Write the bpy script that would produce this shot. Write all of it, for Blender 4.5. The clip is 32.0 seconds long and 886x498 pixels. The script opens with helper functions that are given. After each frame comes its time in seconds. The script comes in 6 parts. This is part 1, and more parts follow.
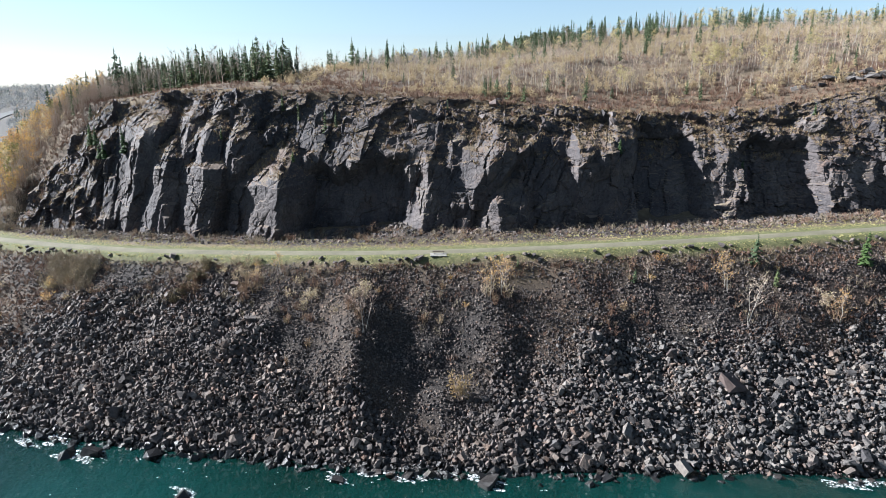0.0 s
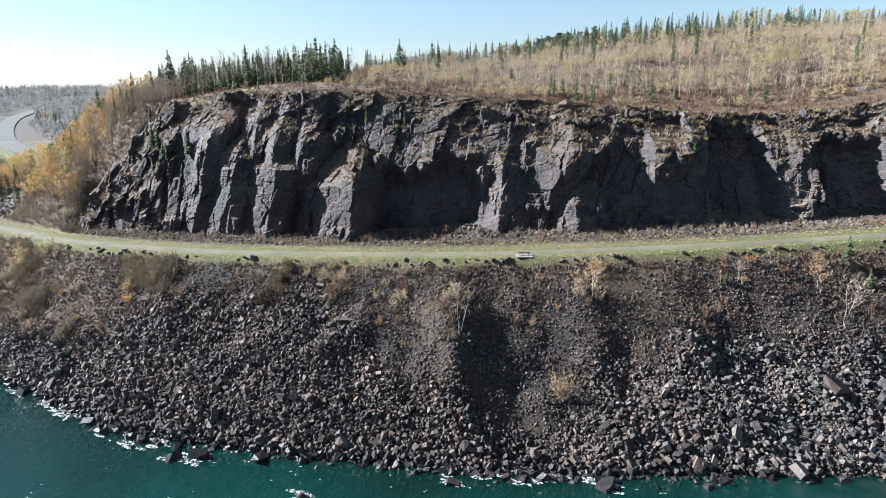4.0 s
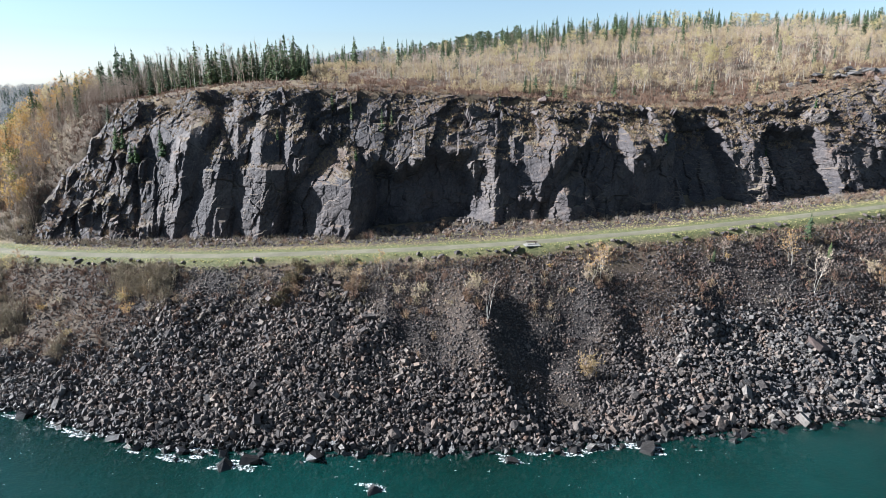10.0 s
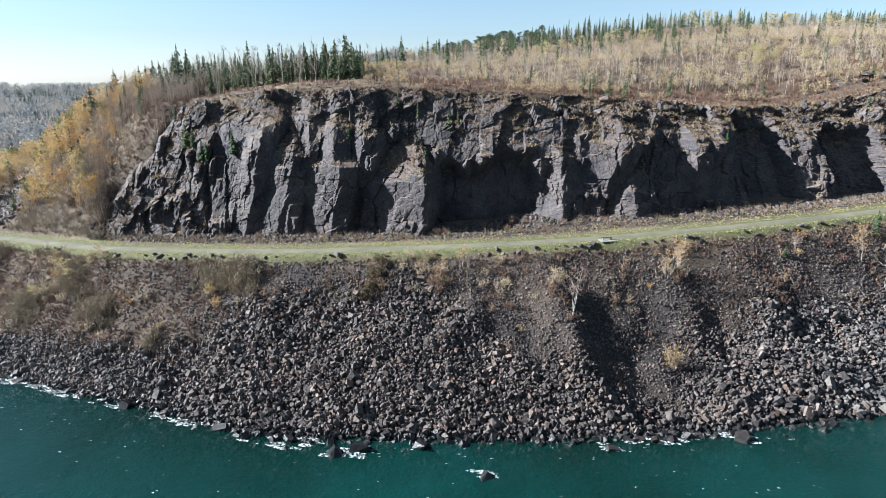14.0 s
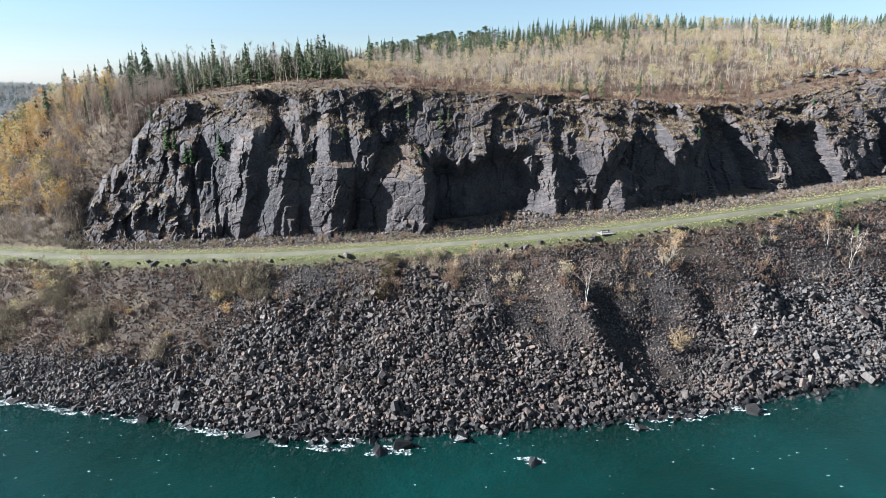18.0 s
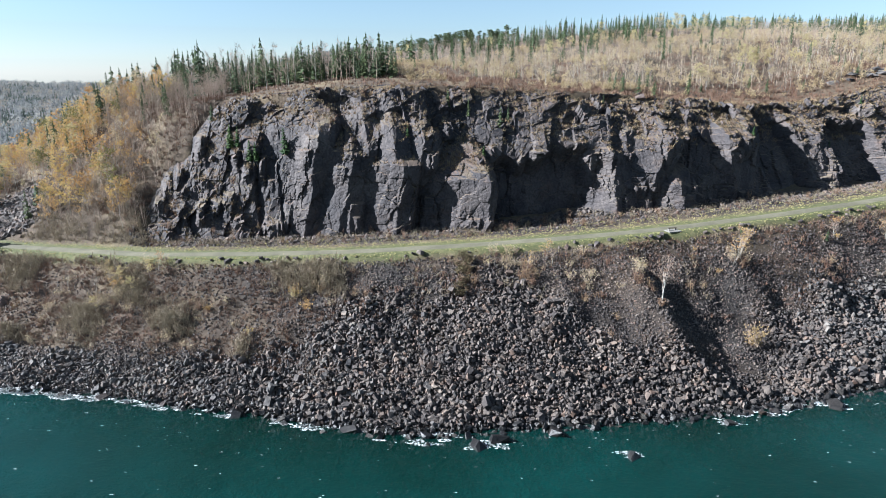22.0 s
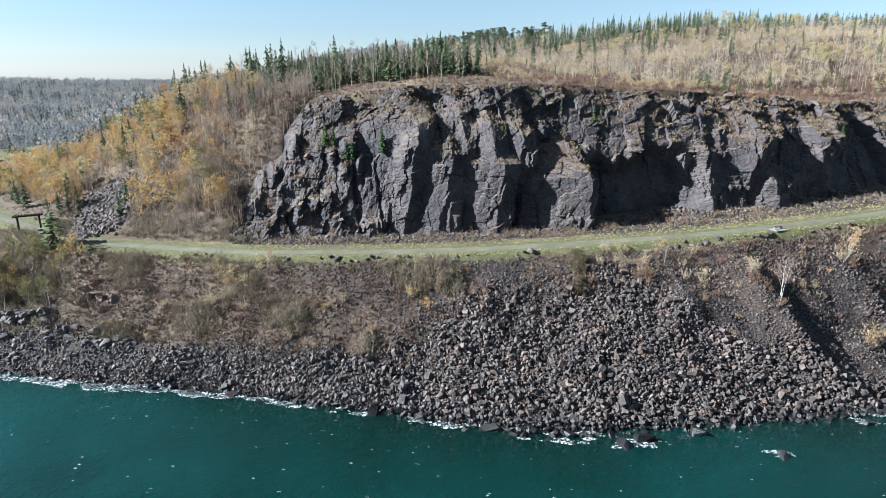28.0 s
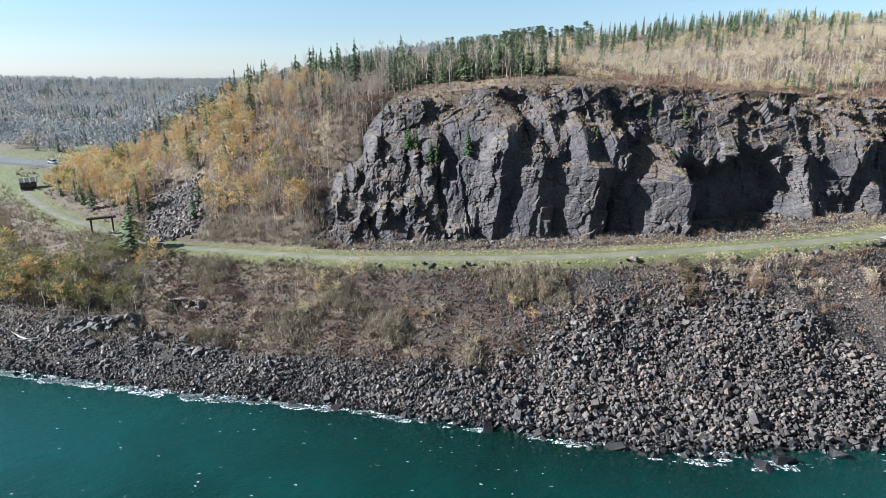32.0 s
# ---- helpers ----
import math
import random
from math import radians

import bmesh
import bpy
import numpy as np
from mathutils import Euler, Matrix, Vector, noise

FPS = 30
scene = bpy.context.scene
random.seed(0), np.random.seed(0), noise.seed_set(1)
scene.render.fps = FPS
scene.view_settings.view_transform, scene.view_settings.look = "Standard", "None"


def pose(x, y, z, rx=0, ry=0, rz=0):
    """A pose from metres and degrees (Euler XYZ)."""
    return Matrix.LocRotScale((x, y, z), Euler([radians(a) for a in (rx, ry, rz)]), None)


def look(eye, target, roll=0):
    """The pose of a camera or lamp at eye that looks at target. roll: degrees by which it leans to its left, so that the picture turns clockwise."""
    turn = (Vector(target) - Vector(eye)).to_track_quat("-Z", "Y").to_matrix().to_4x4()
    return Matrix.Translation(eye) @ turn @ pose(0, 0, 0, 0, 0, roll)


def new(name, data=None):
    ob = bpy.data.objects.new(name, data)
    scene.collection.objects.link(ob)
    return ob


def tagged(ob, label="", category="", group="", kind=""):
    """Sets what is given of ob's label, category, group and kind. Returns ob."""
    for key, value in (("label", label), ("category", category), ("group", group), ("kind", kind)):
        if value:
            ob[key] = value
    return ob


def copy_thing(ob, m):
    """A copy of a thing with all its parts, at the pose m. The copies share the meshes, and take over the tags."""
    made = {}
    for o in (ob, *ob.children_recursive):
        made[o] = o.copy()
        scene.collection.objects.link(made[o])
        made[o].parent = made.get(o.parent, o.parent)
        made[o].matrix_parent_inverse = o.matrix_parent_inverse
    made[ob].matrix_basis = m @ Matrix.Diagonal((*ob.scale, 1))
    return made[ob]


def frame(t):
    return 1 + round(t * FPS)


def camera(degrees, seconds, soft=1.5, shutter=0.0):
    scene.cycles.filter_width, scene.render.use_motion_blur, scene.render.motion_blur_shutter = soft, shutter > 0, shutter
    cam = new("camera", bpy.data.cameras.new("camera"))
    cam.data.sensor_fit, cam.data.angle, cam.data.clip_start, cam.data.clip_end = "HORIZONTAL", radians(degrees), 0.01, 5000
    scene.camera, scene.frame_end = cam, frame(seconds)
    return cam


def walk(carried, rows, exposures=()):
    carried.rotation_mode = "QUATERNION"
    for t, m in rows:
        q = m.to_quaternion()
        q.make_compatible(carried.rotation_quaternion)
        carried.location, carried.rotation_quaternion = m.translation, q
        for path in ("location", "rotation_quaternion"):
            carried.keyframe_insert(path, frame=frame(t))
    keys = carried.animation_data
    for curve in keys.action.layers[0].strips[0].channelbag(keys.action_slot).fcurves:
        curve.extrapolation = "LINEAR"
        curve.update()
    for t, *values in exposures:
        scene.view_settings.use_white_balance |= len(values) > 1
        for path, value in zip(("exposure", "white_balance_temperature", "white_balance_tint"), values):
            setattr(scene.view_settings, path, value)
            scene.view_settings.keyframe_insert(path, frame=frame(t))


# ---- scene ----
cam = camera(71.7, 32.0, soft=0.6)
METRES, EYE, TILT, LEAN, TURN = 110.0, 47.5, -15.5, -0.1, 0.0
ROWS = [
    (0.0, 0.0, 0.0, 0.0, 0.0, 0.0, -0.0),
    (0.5, -0.0157, 0.0025, 0.0008, -0.0, -0.0, 0.02),
    (1.0, -0.0319, 0.004, 0.0012, -0.08, -0.0, 0.03),
    (1.5, -0.0462, 0.0047, 0.0013, -0.1, 0.04, 0.04),
    (2.0, -0.0625, 0.0051, 0.0016, -0.08, 0.02, 0.03),
    (2.5, -0.0794, 0.0051, 0.002, -0.07, -0.03, 0.02),
    (3.0, -0.094, 0.0049, 0.0017, -0.02, 0.0, 0.04),
    (3.5, -0.1122, 0.0043, 0.0021, 0.03, 0.0, 0.03),
    (4.0, -0.1281, 0.0033, 0.0016, 0.02, 0.02, 0.03),
    (4.5, -0.1446, 0.0022, 0.0013, 0.02, 0.01, 0.03),
    (6.5, -0.2054, -0.0032, 0.0016, -0.41, -0.12, 0.23),
    (7.0, -0.2181, -0.0049, 0.0012, -2.43, -0.13, 0.79),
    (7.5, -0.2322, -0.0066, 0.0006, -5.86, -0.2, 1.8),
    (8.0, -0.2443, -0.0077, -0.0005, -7.5, -0.24, 2.24),
    (8.5, -0.2571, -0.0087, -0.0008, -8.19, -0.31, 2.44),
    (9.0, -0.2719, -0.0093, -0.0008, -8.48, -0.34, 2.54),
    (9.5, -0.2857, -0.01, -0.0006, -8.94, -0.42, 2.63),
    (10.0, -0.2984, -0.011, -0.0013, -9.13, -0.42, 2.69),
    (10.5, -0.3118, -0.0118, -0.0012, -9.21, -0.48, 2.7),
    (11.0, -0.3253, -0.0127, -0.0017, -9.18, -0.48, 2.7),
    (11.5, -0.344, -0.0129, -0.0019, -9.15, -0.49, 2.67),
    (12.0, -0.3596, -0.0131, -0.0021, -9.14, -0.46, 2.66),
    (12.5, -0.3752, -0.0133, -0.0016, -9.13, -0.45, 2.67),
    (13.0, -0.3912, -0.0131, -0.0015, -9.15, -0.48, 2.68),
    (13.5, -0.407, -0.013, -0.0014, -9.12, -0.48, 2.66),
    (14.0, -0.4236, -0.0129, -0.0018, -9.06, -0.47, 2.65),
    (14.5, -0.4406, -0.013, -0.0019, -9.76, -0.49, 2.83),
    (16.5, -0.508, -0.0071, 0.0004, -12.89, -0.74, 3.65),
    (17.0, -0.5256, -0.0046, 0.0011, -14.65, -0.87, 4.1),
    (17.5, -0.5426, -0.0018, 0.0031, -15.54, -0.96, 4.32),
    (18.0, -0.5581, 0.0005, 0.0036, -16.07, -0.97, 4.44),
    (18.5, -0.5727, 0.003, 0.0048, -16.27, -0.99, 4.47),
    (19.0, -0.5905, 0.0061, 0.0056, -16.33, -1.03, 4.44),
    (19.5, -0.6042, 0.009, 0.006, -16.33, -1.0, 4.45),
    (20.0, -0.6199, 0.0123, 0.0072, -16.3, -1.02, 4.44),
    (20.5, -0.6347, 0.0155, 0.0079, -16.27, -1.03, 4.44),
    (21.0, -0.6489, 0.0185, 0.0089, -16.26, -1.07, 4.42),
    (21.5, -0.6631, 0.0222, 0.0097, -16.33, -1.07, 4.42),
    (22.0, -0.6769, 0.0257, 0.0106, -16.3, -1.09, 4.42),
    (22.5, -0.692, 0.0293, 0.0118, -16.29, -1.1, 4.41),
    (23.0, -0.7083, 0.0333, 0.0139, -16.26, -1.12, 4.37),
    (23.5, -0.7242, 0.0376, 0.0152, -16.25, -1.13, 4.37),
    (24.0, -0.7378, 0.0409, 0.0156, -16.22, -1.11, 4.37),
    (24.5, -0.7528, 0.0453, 0.0179, -16.29, -1.2, 4.37),
    (25.0, -0.7646, 0.0488, 0.0193, -16.35, -1.23, 4.36),
    (25.5, -0.7765, 0.0525, 0.0199, -16.34, -1.25, 4.39),
    (27.5, -0.8298, 0.0686, 0.0242, -16.15, -1.34, 4.34),
    (28.0, -0.8457, 0.0738, 0.0259, -16.08, -1.33, 4.31),
    (28.5, -0.86, 0.0798, 0.0279, -15.93, -1.35, 4.27),
    (29.0, -0.8746, 0.0868, 0.03, -15.77, -1.36, 4.23),
    (29.5, -0.889, 0.0947, 0.0318, -15.54, -1.32, 4.17),
    (30.0, -0.9034, 0.1037, 0.0348, -15.39, -1.32, 4.14),
    (30.5, -0.9182, 0.113, 0.0373, -15.26, -1.3, 4.1),
    (31.0, -0.9338, 0.1233, 0.0407, -15.15, -1.31, 4.07),
    (31.5, -0.9513, 0.1349, 0.0442, -15.0, -1.32, 4.02),
    (32.0, -0.9661, 0.1445, 0.0472, -14.98, -1.34, 3.99),
]
walk(cam, [(t, pose(0, 0, EYE, TILT, LEAN, TURN) @ pose(METRES * x, METRES * y, METRES * z, 90 + pitch, roll, yaw)) for t, x, y, z, yaw, pitch, roll in ROWS],
     exposures=[(0.0, 2.27, 5480, 8), (12.0, 2.24, 5380, 7), (24.0, 2.19, 5260, 6), (32.0, 2.15, 5220, 5)])

# ---- world, sun ----
SUN_AZ, SUN_EL = 14.0, 30.5          # degrees: azimuth from -x towards +y, height
sun_dir = Vector((-math.cos(radians(SUN_AZ)) * math.cos(radians(SUN_EL)), math.sin(radians(SUN_AZ)) * math.cos(radians(SUN_EL)), math.sin(radians(SUN_EL))))
world = bpy.data.worlds.new("sky")
scene.world = world
world.use_nodes = True
wt = world.node_tree
bg = wt.nodes["Background"]
sky = wt.nodes.new("ShaderNodeTexSky")
sky.sky_type = 'NISHITA'
sky.sun_disc = False
sky.sun_elevation = radians(SUN_EL)
sky.sun_rotation = math.atan2(sun_dir.x, sun_dir.y)
sky.air_density, sky.dust_density, sky.ozone_density = 1.0, 0.1, 3.0
haze = wt.nodes.new("ShaderNodeHueSaturation")
haze.inputs["Hue"].default_value, haze.inputs["Saturation"].default_value, haze.inputs["Value"].default_value = 0.485, 0.66, 1.12
wt.links.new(sky.outputs[0], haze.inputs["Color"])
wt.links.new(haze.outputs[0], bg.inputs[0])
bg.inputs[1].default_value = 0.0255
sun = new("sun", bpy.data.lights.new("sun", 'SUN'))
sun.data.energy, sun.data.angle, sun.data.color = 5.0, radians(0.5), (1.0, 0.92, 0.82)
sun.matrix_world = look((0, 0, 200), Vector((0, 0, 200)) - sun_dir)


# ---- materials ----
def mat(name, rough=0.9):
    m = bpy.data.materials.new(name)
    m.use_nodes = True
    b = m.node_tree.nodes["Principled BSDF"]
    b.inputs["Roughness"].default_value = rough
    b.inputs["Specular IOR Level"].default_value = 0.25
    return m, m.node_tree, b


def nd(nt, kind, **kw):
    n = nt.nodes.new(kind)
    for k, v in kw.items():
        n.inputs[k.replace("_", " ")].default_value = v
    return n


def noise_tex(nt, scale, detail=4.0, rough=0.6, coord="Object"):
    tc = nt.nodes.new("ShaderNodeTexCoord")
    n = nd(nt, "ShaderNodeTexNoise", Scale=scale, Detail=detail, Roughness=rough)
    nt.links.new(tc.outputs[coord], n.inputs["Vector"])
    return n


def ramp(nt, src, stops):
    r = nt.nodes.new("ShaderNodeValToRGB")
    e = r.color_ramp.elements
    while len(e) < len(stops):
        e.new(0.5)
    for k, (p, c) in enumerate(stops):
        e[k].position, e[k].color = p, (*c, 1)
    nt.links.new(src, r.inputs[0])
    return r


def mix(nt, fac, a, b, mode='MIX'):
    n = nt.nodes.new("ShaderNodeMix")
    n.data_type, n.blend_type = 'RGBA', mode
    for sock, v in ((0, fac), (6, a), (7, b)):
        if isinstance(v, (int, float)):
            n.inputs[sock].default_value = v
        elif isinstance(v, tuple):
            n.inputs[sock].default_value = (*v, 1)
        else:
            nt.links.new(v, n.inputs[sock])
    return n.outputs[2]


def bump(nt, b, height, strength=0.5, dist=0.1):
    n = nd(nt, "ShaderNodeBump", Strength=strength, Distance=dist)
    nt.links.new(height, n.inputs["Height"])
    nt.links.new(n.outputs[0], b.inputs["Normal"])


def rock_material(name, dark, mid, light, stain):
    """Fractured stone: broad tone drift, fine grain, rusty and lichen patches, a per-piece shift."""
    m, nt, b = mat(name, 0.82)
    big, fine, st = noise_tex(nt, 0.12, 3), noise_tex(nt, 2.2, 6, 0.7), noise_tex(nt, 0.35, 5, 0.65)
    c1 = ramp(nt, big.outputs[0], [(0.3, dark), (0.52, mid), (0.75, light)])
    c2 = ramp(nt, fine.outputs[0], [(0.3, (0.45, 0.45, 0.46)), (0.7, (1.5, 1.47, 1.43))])
    col = mix(nt, 1.0, c1.outputs[0], c2.outputs[0], 'MULTIPLY')
    sf = ramp(nt, st.outputs[0], [(0.55, (0, 0, 0)), (0.72, (0.75, 0.75, 0.75))])
    col = mix(nt, sf.outputs[0], col, stain)
    geo = nt.nodes.new("ShaderNodeNewGeometry")
    oi = nt.nodes.new("ShaderNodeObjectInfo")
    add = nt.nodes.new("ShaderNodeMath")
    nt.links.new(geo.outputs["Random Per Island"], add.inputs[0])
    nt.links.new(oi.outputs["Random"], add.inputs[1])
    fr = nt.nodes.new("ShaderNodeMath")
    fr.operation = 'FRACT'
    nt.links.new(add.outputs[0], fr.inputs[0])
    tone = ramp(nt, fr.outputs[0], [(0.0, (0.5, 0.5, 0.54)), (0.5, (0.98, 0.96, 0.95)), (0.82, (1.5, 1.43, 1.34)), (1.0, (1.35, 1.05, 0.88))])
    col = mix(nt, 1.0, col, tone.outputs[0], 'MULTIPLY')
    nt.links.new(col, b.inputs["Base Color"])
    bump(nt, b, fine.outputs[0], 0.75, 0.2)
    return m


def ledge_soil(m):
    """Soil, moss and dead grass where the rock lies flat enough to hold them."""
    nt = m.node_tree
    b = nt.nodes["Principled BSDF"]
    old = b.inputs["Base Color"].links[0].from_socket
    geo = nt.nodes.new("ShaderNodeNewGeometry")
    sep = nt.nodes.new("ShaderNodeSeparateXYZ")
    nt.links.new(geo.outputs["True Normal"], sep.inputs[0])
    n1, n2 = noise_tex(nt, 0.5, 5, 0.7), noise_tex(nt, 0.16, 3)
    ad = nt.nodes.new("ShaderNodeMath")
    ad.operation = 'MULTIPLY_ADD'
    nt.links.new(n1.outputs[0], ad.inputs[0])
    ad.inputs[1].default_value = 0.4
    nt.links.new(sep.outputs[2], ad.inputs[2])
    f = ramp(nt, ad.outputs[0], [(0.0, (0, 0, 0)), (0.9, (0, 0, 0)), (1.02, (0.92, 0.92, 0.92))])
    soil = ramp(nt, n2.outputs[0], [(0.35, (0.085, 0.058, 0.046)), (0.5, (0.095, 0.072, 0.054)), (0.65, (0.125, 0.10, 0.068))])
    nt.links.new(mix(nt, f.outputs[0], old, soil.outputs[0]), b.inputs["Base Color"])


M_CLIFF = rock_material("cliff rock", (0.033, 0.032, 0.036), (0.066, 0.058, 0.058), (0.122, 0.107, 0.098), (0.095, 0.07, 0.057))


def joints(m):
    """Thin open joints: a steep set and a finer one, darkened by the depth of the crack and cut in relief."""
    nt = m.node_tree
    b = nt.nodes["Principled BSDF"]
    old = b.inputs["Base Color"].links[0].from_socket
    tc = nt.nodes.new("ShaderNodeTexCoord")
    warp = noise_tex(nt, 0.35, 2)
    masks = []
    for sx, sz, width in ((0.36, 0.14, 0.014), (0.95, 0.5, 0.016)):
        mp = nt.nodes.new("ShaderNodeMapping")
        mp.inputs["Scale"].default_value = (sx, sx * 0.35, sz)
        mp.inputs["Rotation"].default_value = (0, 0.25, 0)
        ad = nt.nodes.new("ShaderNodeVectorMath")
        ad.operation = 'ADD'
        nt.links.new(tc.outputs["Object"], ad.inputs[0])
        nt.links.new(warp.outputs["Color"], ad.inputs[1])
        nt.links.new(ad.outputs[0], mp.inputs["Vector"])
        vo = nt.nodes.new("ShaderNodeTexVoronoi")
        vo.feature = 'DISTANCE_TO_EDGE'
        vo.inputs["Scale"].default_value = 1.0
        nt.links.new(mp.outputs[0], vo.inputs["Vector"])
        masks.append(ramp(nt, vo.outputs["Distance"], [(0.0, (0.25, 0.25, 0.25)), (width, (0.7, 0.7, 0.7)), (width * 2.0, (1, 1, 1))]).outputs[0])
    both_m = mix(nt, 1.0, masks[0], masks[1], 'MULTIPLY')
    shut = ramp(nt, noise_tex(nt, 0.5, 3).outputs[0], [(0.42, (0, 0, 0)), (0.6, (0.8, 0.8, 0.8))]).outputs[0]
    both_m = mix(nt, shut, (1.0, 1.0, 1.0), both_m)
    nt.links.new(mix(nt, 1.0, old, both_m, 'MULTIPLY'), b.inputs["Base Color"])
    bp = nt.nodes["Bump"]
    h = mix(nt, 0.65, bp.inputs["Height"].links[0].from_socket, both_m)
    nt.links.new(h, bp.inputs["Height"])
    bp.inputs["Distance"].default_value = 0.2


joints(M_CLIFF)
ledge_soil(M_CLIFF)
M_BOULDER = rock_material("boulder rock", (0.045, 0.04, 0.038), (0.075, 0.065, 0.06), (0.118, 0.10, 0.088), (0.10, 0.073, 0.058))


def simple_material(name, stops, scale, rough=0.9, fine=6.0, bump_d=0.05):
    m, nt, b = mat(name, rough)
    n1, n2 = noise_tex(nt, scale, 5), noise_tex(nt, fine, 5, 0.7)
    c = ramp(nt, n1.outputs[0], stops)
    g = ramp(nt, n2.outputs[0], [(0.3, (0.7, 0.7, 0.7)), (0.7, (1.25, 1.25, 1.25))])
    nt.links.new(mix(nt, 1.0, c.outputs[0], g.outputs[0], 'MULTIPLY'), b.inputs["Base Color"])
    bump(nt, b, n2.outputs[0], 0.5, bump_d)
    return m


def ground_material():
    """Earth whose cover follows three masks stored in the mesh: scree, verge grass, brush."""
    m, nt, b = mat("ground cover", 0.95)
    at = {}
    for k in ("scree", "grass", "floor"):
        at[k] = nt.nodes.new("ShaderNodeAttribute")
        at[k].attribute_name = k
    n1, n2, n3 = noise_tex(nt, 0.09, 4), noise_tex(nt, 1.3, 6, 0.7), noise_tex(nt, 5.0, 4, 0.7)
    hill = ramp(nt, n1.outputs[0], [(0.3, (0.05, 0.037, 0.029)), (0.5, (0.078, 0.06, 0.043)), (0.7, (0.138, 0.11, 0.07))])
    h2 = ramp(nt, n2.outputs[0], [(0.3, (0.6, 0.56, 0.55)), (0.7, (1.35, 1.3, 1.2))])
    hill_c = mix(nt, 1.0, hill.outputs[0], h2.outputs[0], 'MULTIPLY')
    scree = ramp(nt, n2.outputs[0], [(0.25, (0.014, 0.012, 0.011)), (0.5, (0.034, 0.029, 0.026)), (0.75, (0.07, 0.06, 0.052))])
    soil = ramp(nt, n1.outputs[0], [(0.4, (0.8, 0.8, 0.82)), (0.65, (1.35, 1.15, 0.95))])
    scree_c = mix(nt, 1.0, scree.outputs[0], soil.outputs[0], 'MULTIPLY')
    grit = ramp(nt, n3.outputs[0], [(0.36, (0.35, 0.35, 0.36)), (0.5, (0.9, 0.9, 0.9)), (0.62, (1.8, 1.75, 1.7))])
    scree_c = mix(nt, 1.0, scree_c, grit.outputs[0], 'MULTIPLY')
    grass = ramp(nt, n2.outputs[0], [(0.3, (0.042, 0.048, 0.018)), (0.5, (0.072, 0.078, 0.028)), (0.7, (0.13, 0.114, 0.056))])
    col = mix(nt, at["scree"].outputs["Fac"], hill_c, scree_c)
    col = mix(nt, at["grass"].outputs["Fac"], col, grass.outputs[0])
    litter = ramp(nt, n2.outputs[0], [(0.3, (0.04, 0.037, 0.034)), (0.7, (0.075, 0.068, 0.06))])
    col = mix(nt, at["floor"].outputs["Fac"], col, litter.outputs[0])
    nt.links.new(col, b.inputs["Base Color"])
    bump(nt, b, n3.outputs[0], 0.8, 0.15)
    return m


M_GROUND = ground_material()
M_TRAIL = simple_material("gravel", [(0.35, (0.08, 0.073, 0.05)), (0.55, (0.104, 0.095, 0.065)), (0.7, (0.125, 0.113, 0.078))], 0.25, 0.95, 9.0, 0.02)
M_ASPHALT = simple_material("asphalt", [(0.35, (0.06, 0.06, 0.06)), (0.65, (0.085, 0.083, 0.08))], 0.1, 0.9, 4.0, 0.01)


def water_material():
    """Lake water: rippled gloss over a body that hides the bed with depth."""
    m, nt, b = mat("lake water", 0.08)
    b.inputs["Roughness"].default_value = 0.09
    b.inputs["IOR"].default_value = 1.33
    b.inputs["Specular IOR Level"].default_value = 0.5
    n0 = noise_tex(nt, 0.016, 5)
    c = ramp(nt, n0.outputs[0], [(0.38, (0.0015, 0.0115, 0.0085)), (0.5, (0.0025, 0.0185, 0.0155)), (0.62, (0.004, 0.029, 0.026))])
    nt.links.new(c.outputs[0], b.inputs["Base Color"])
    w1, w2 = noise_tex(nt, 0.55, 4, 0.6), noise_tex(nt, 2.6, 3, 0.6)
    mx = mix(nt, 0.35, w1.outputs[0], w2.outputs[0])
    bump(nt, b, mx, 0.7, 0.5)
    at = nt.nodes.new("ShaderNodeAttribute")
    at.attribute_name = "body"
    nt.links.new(at.outputs["Fac"], b.inputs["Alpha"])
    return m


M_WATER = water_material()


# ---- plan of the place: curves over x ----
def curve(xs, ys, soft=4.0):
    xs, ys = np.array(xs, float), np.array(ys, float)
    return lambda x: sum(np.interp(np.asarray(x, float) + o * soft, xs, ys) for o in (-1, -0.5, 0, 0.5, 1)) / 5


trail_y = curve([-260, -200, -186, -173, -160, -152, -137, -127, -114, -95, -76, -58, -38, -17, 0, 20, 39, 58, 74, 120],
                [330, 262, 235, 211, 186, 175, 156, 146.5, 138.5, 125.5, 117, 110, 105.2, 101, 99.2, 98.4, 98.6, 99.6, 100.5, 104])
trail_z = curve([-300, -120, -100, -76, -58, -38, -17, 0, 20, 39, 58, 74, 120], [14.5, 13.5, 14.5, 15.7, 16.7, 17.6, 18.7, 19.5, 20.6, 21.5, 22.5, 23.3, 25.5], 8)
shore_y = curve([-300, -200, -153, -138, -124, -111, -99, -88, -77, -70, -64, -57, -50, -42, -30, -20, -10, 0, 30, 55, 80, 120, 400],
                [235, 155, 126, 118, 110.3, 105, 99, 92.6, 87, 82.5, 78.5, 75.5, 74, 72.5, 70.5, 69, 67.5, 67, 66.5, 65.5, 65, 64, 60], 2.5)
FX = [-300, -190, -160, -143, -127, -114, -104, -95, -83, -70, -57, -45, -33, -20, -5, 10, 30, 50, 70, 90, 120]
foot_y = curve(FX, [420, 252, 193, 169, 152, 144.5, 138, 134, 130, 126, 123, 119.5, 118, 117, 116.5, 114.5, 112, 111, 111.5, 113, 115])
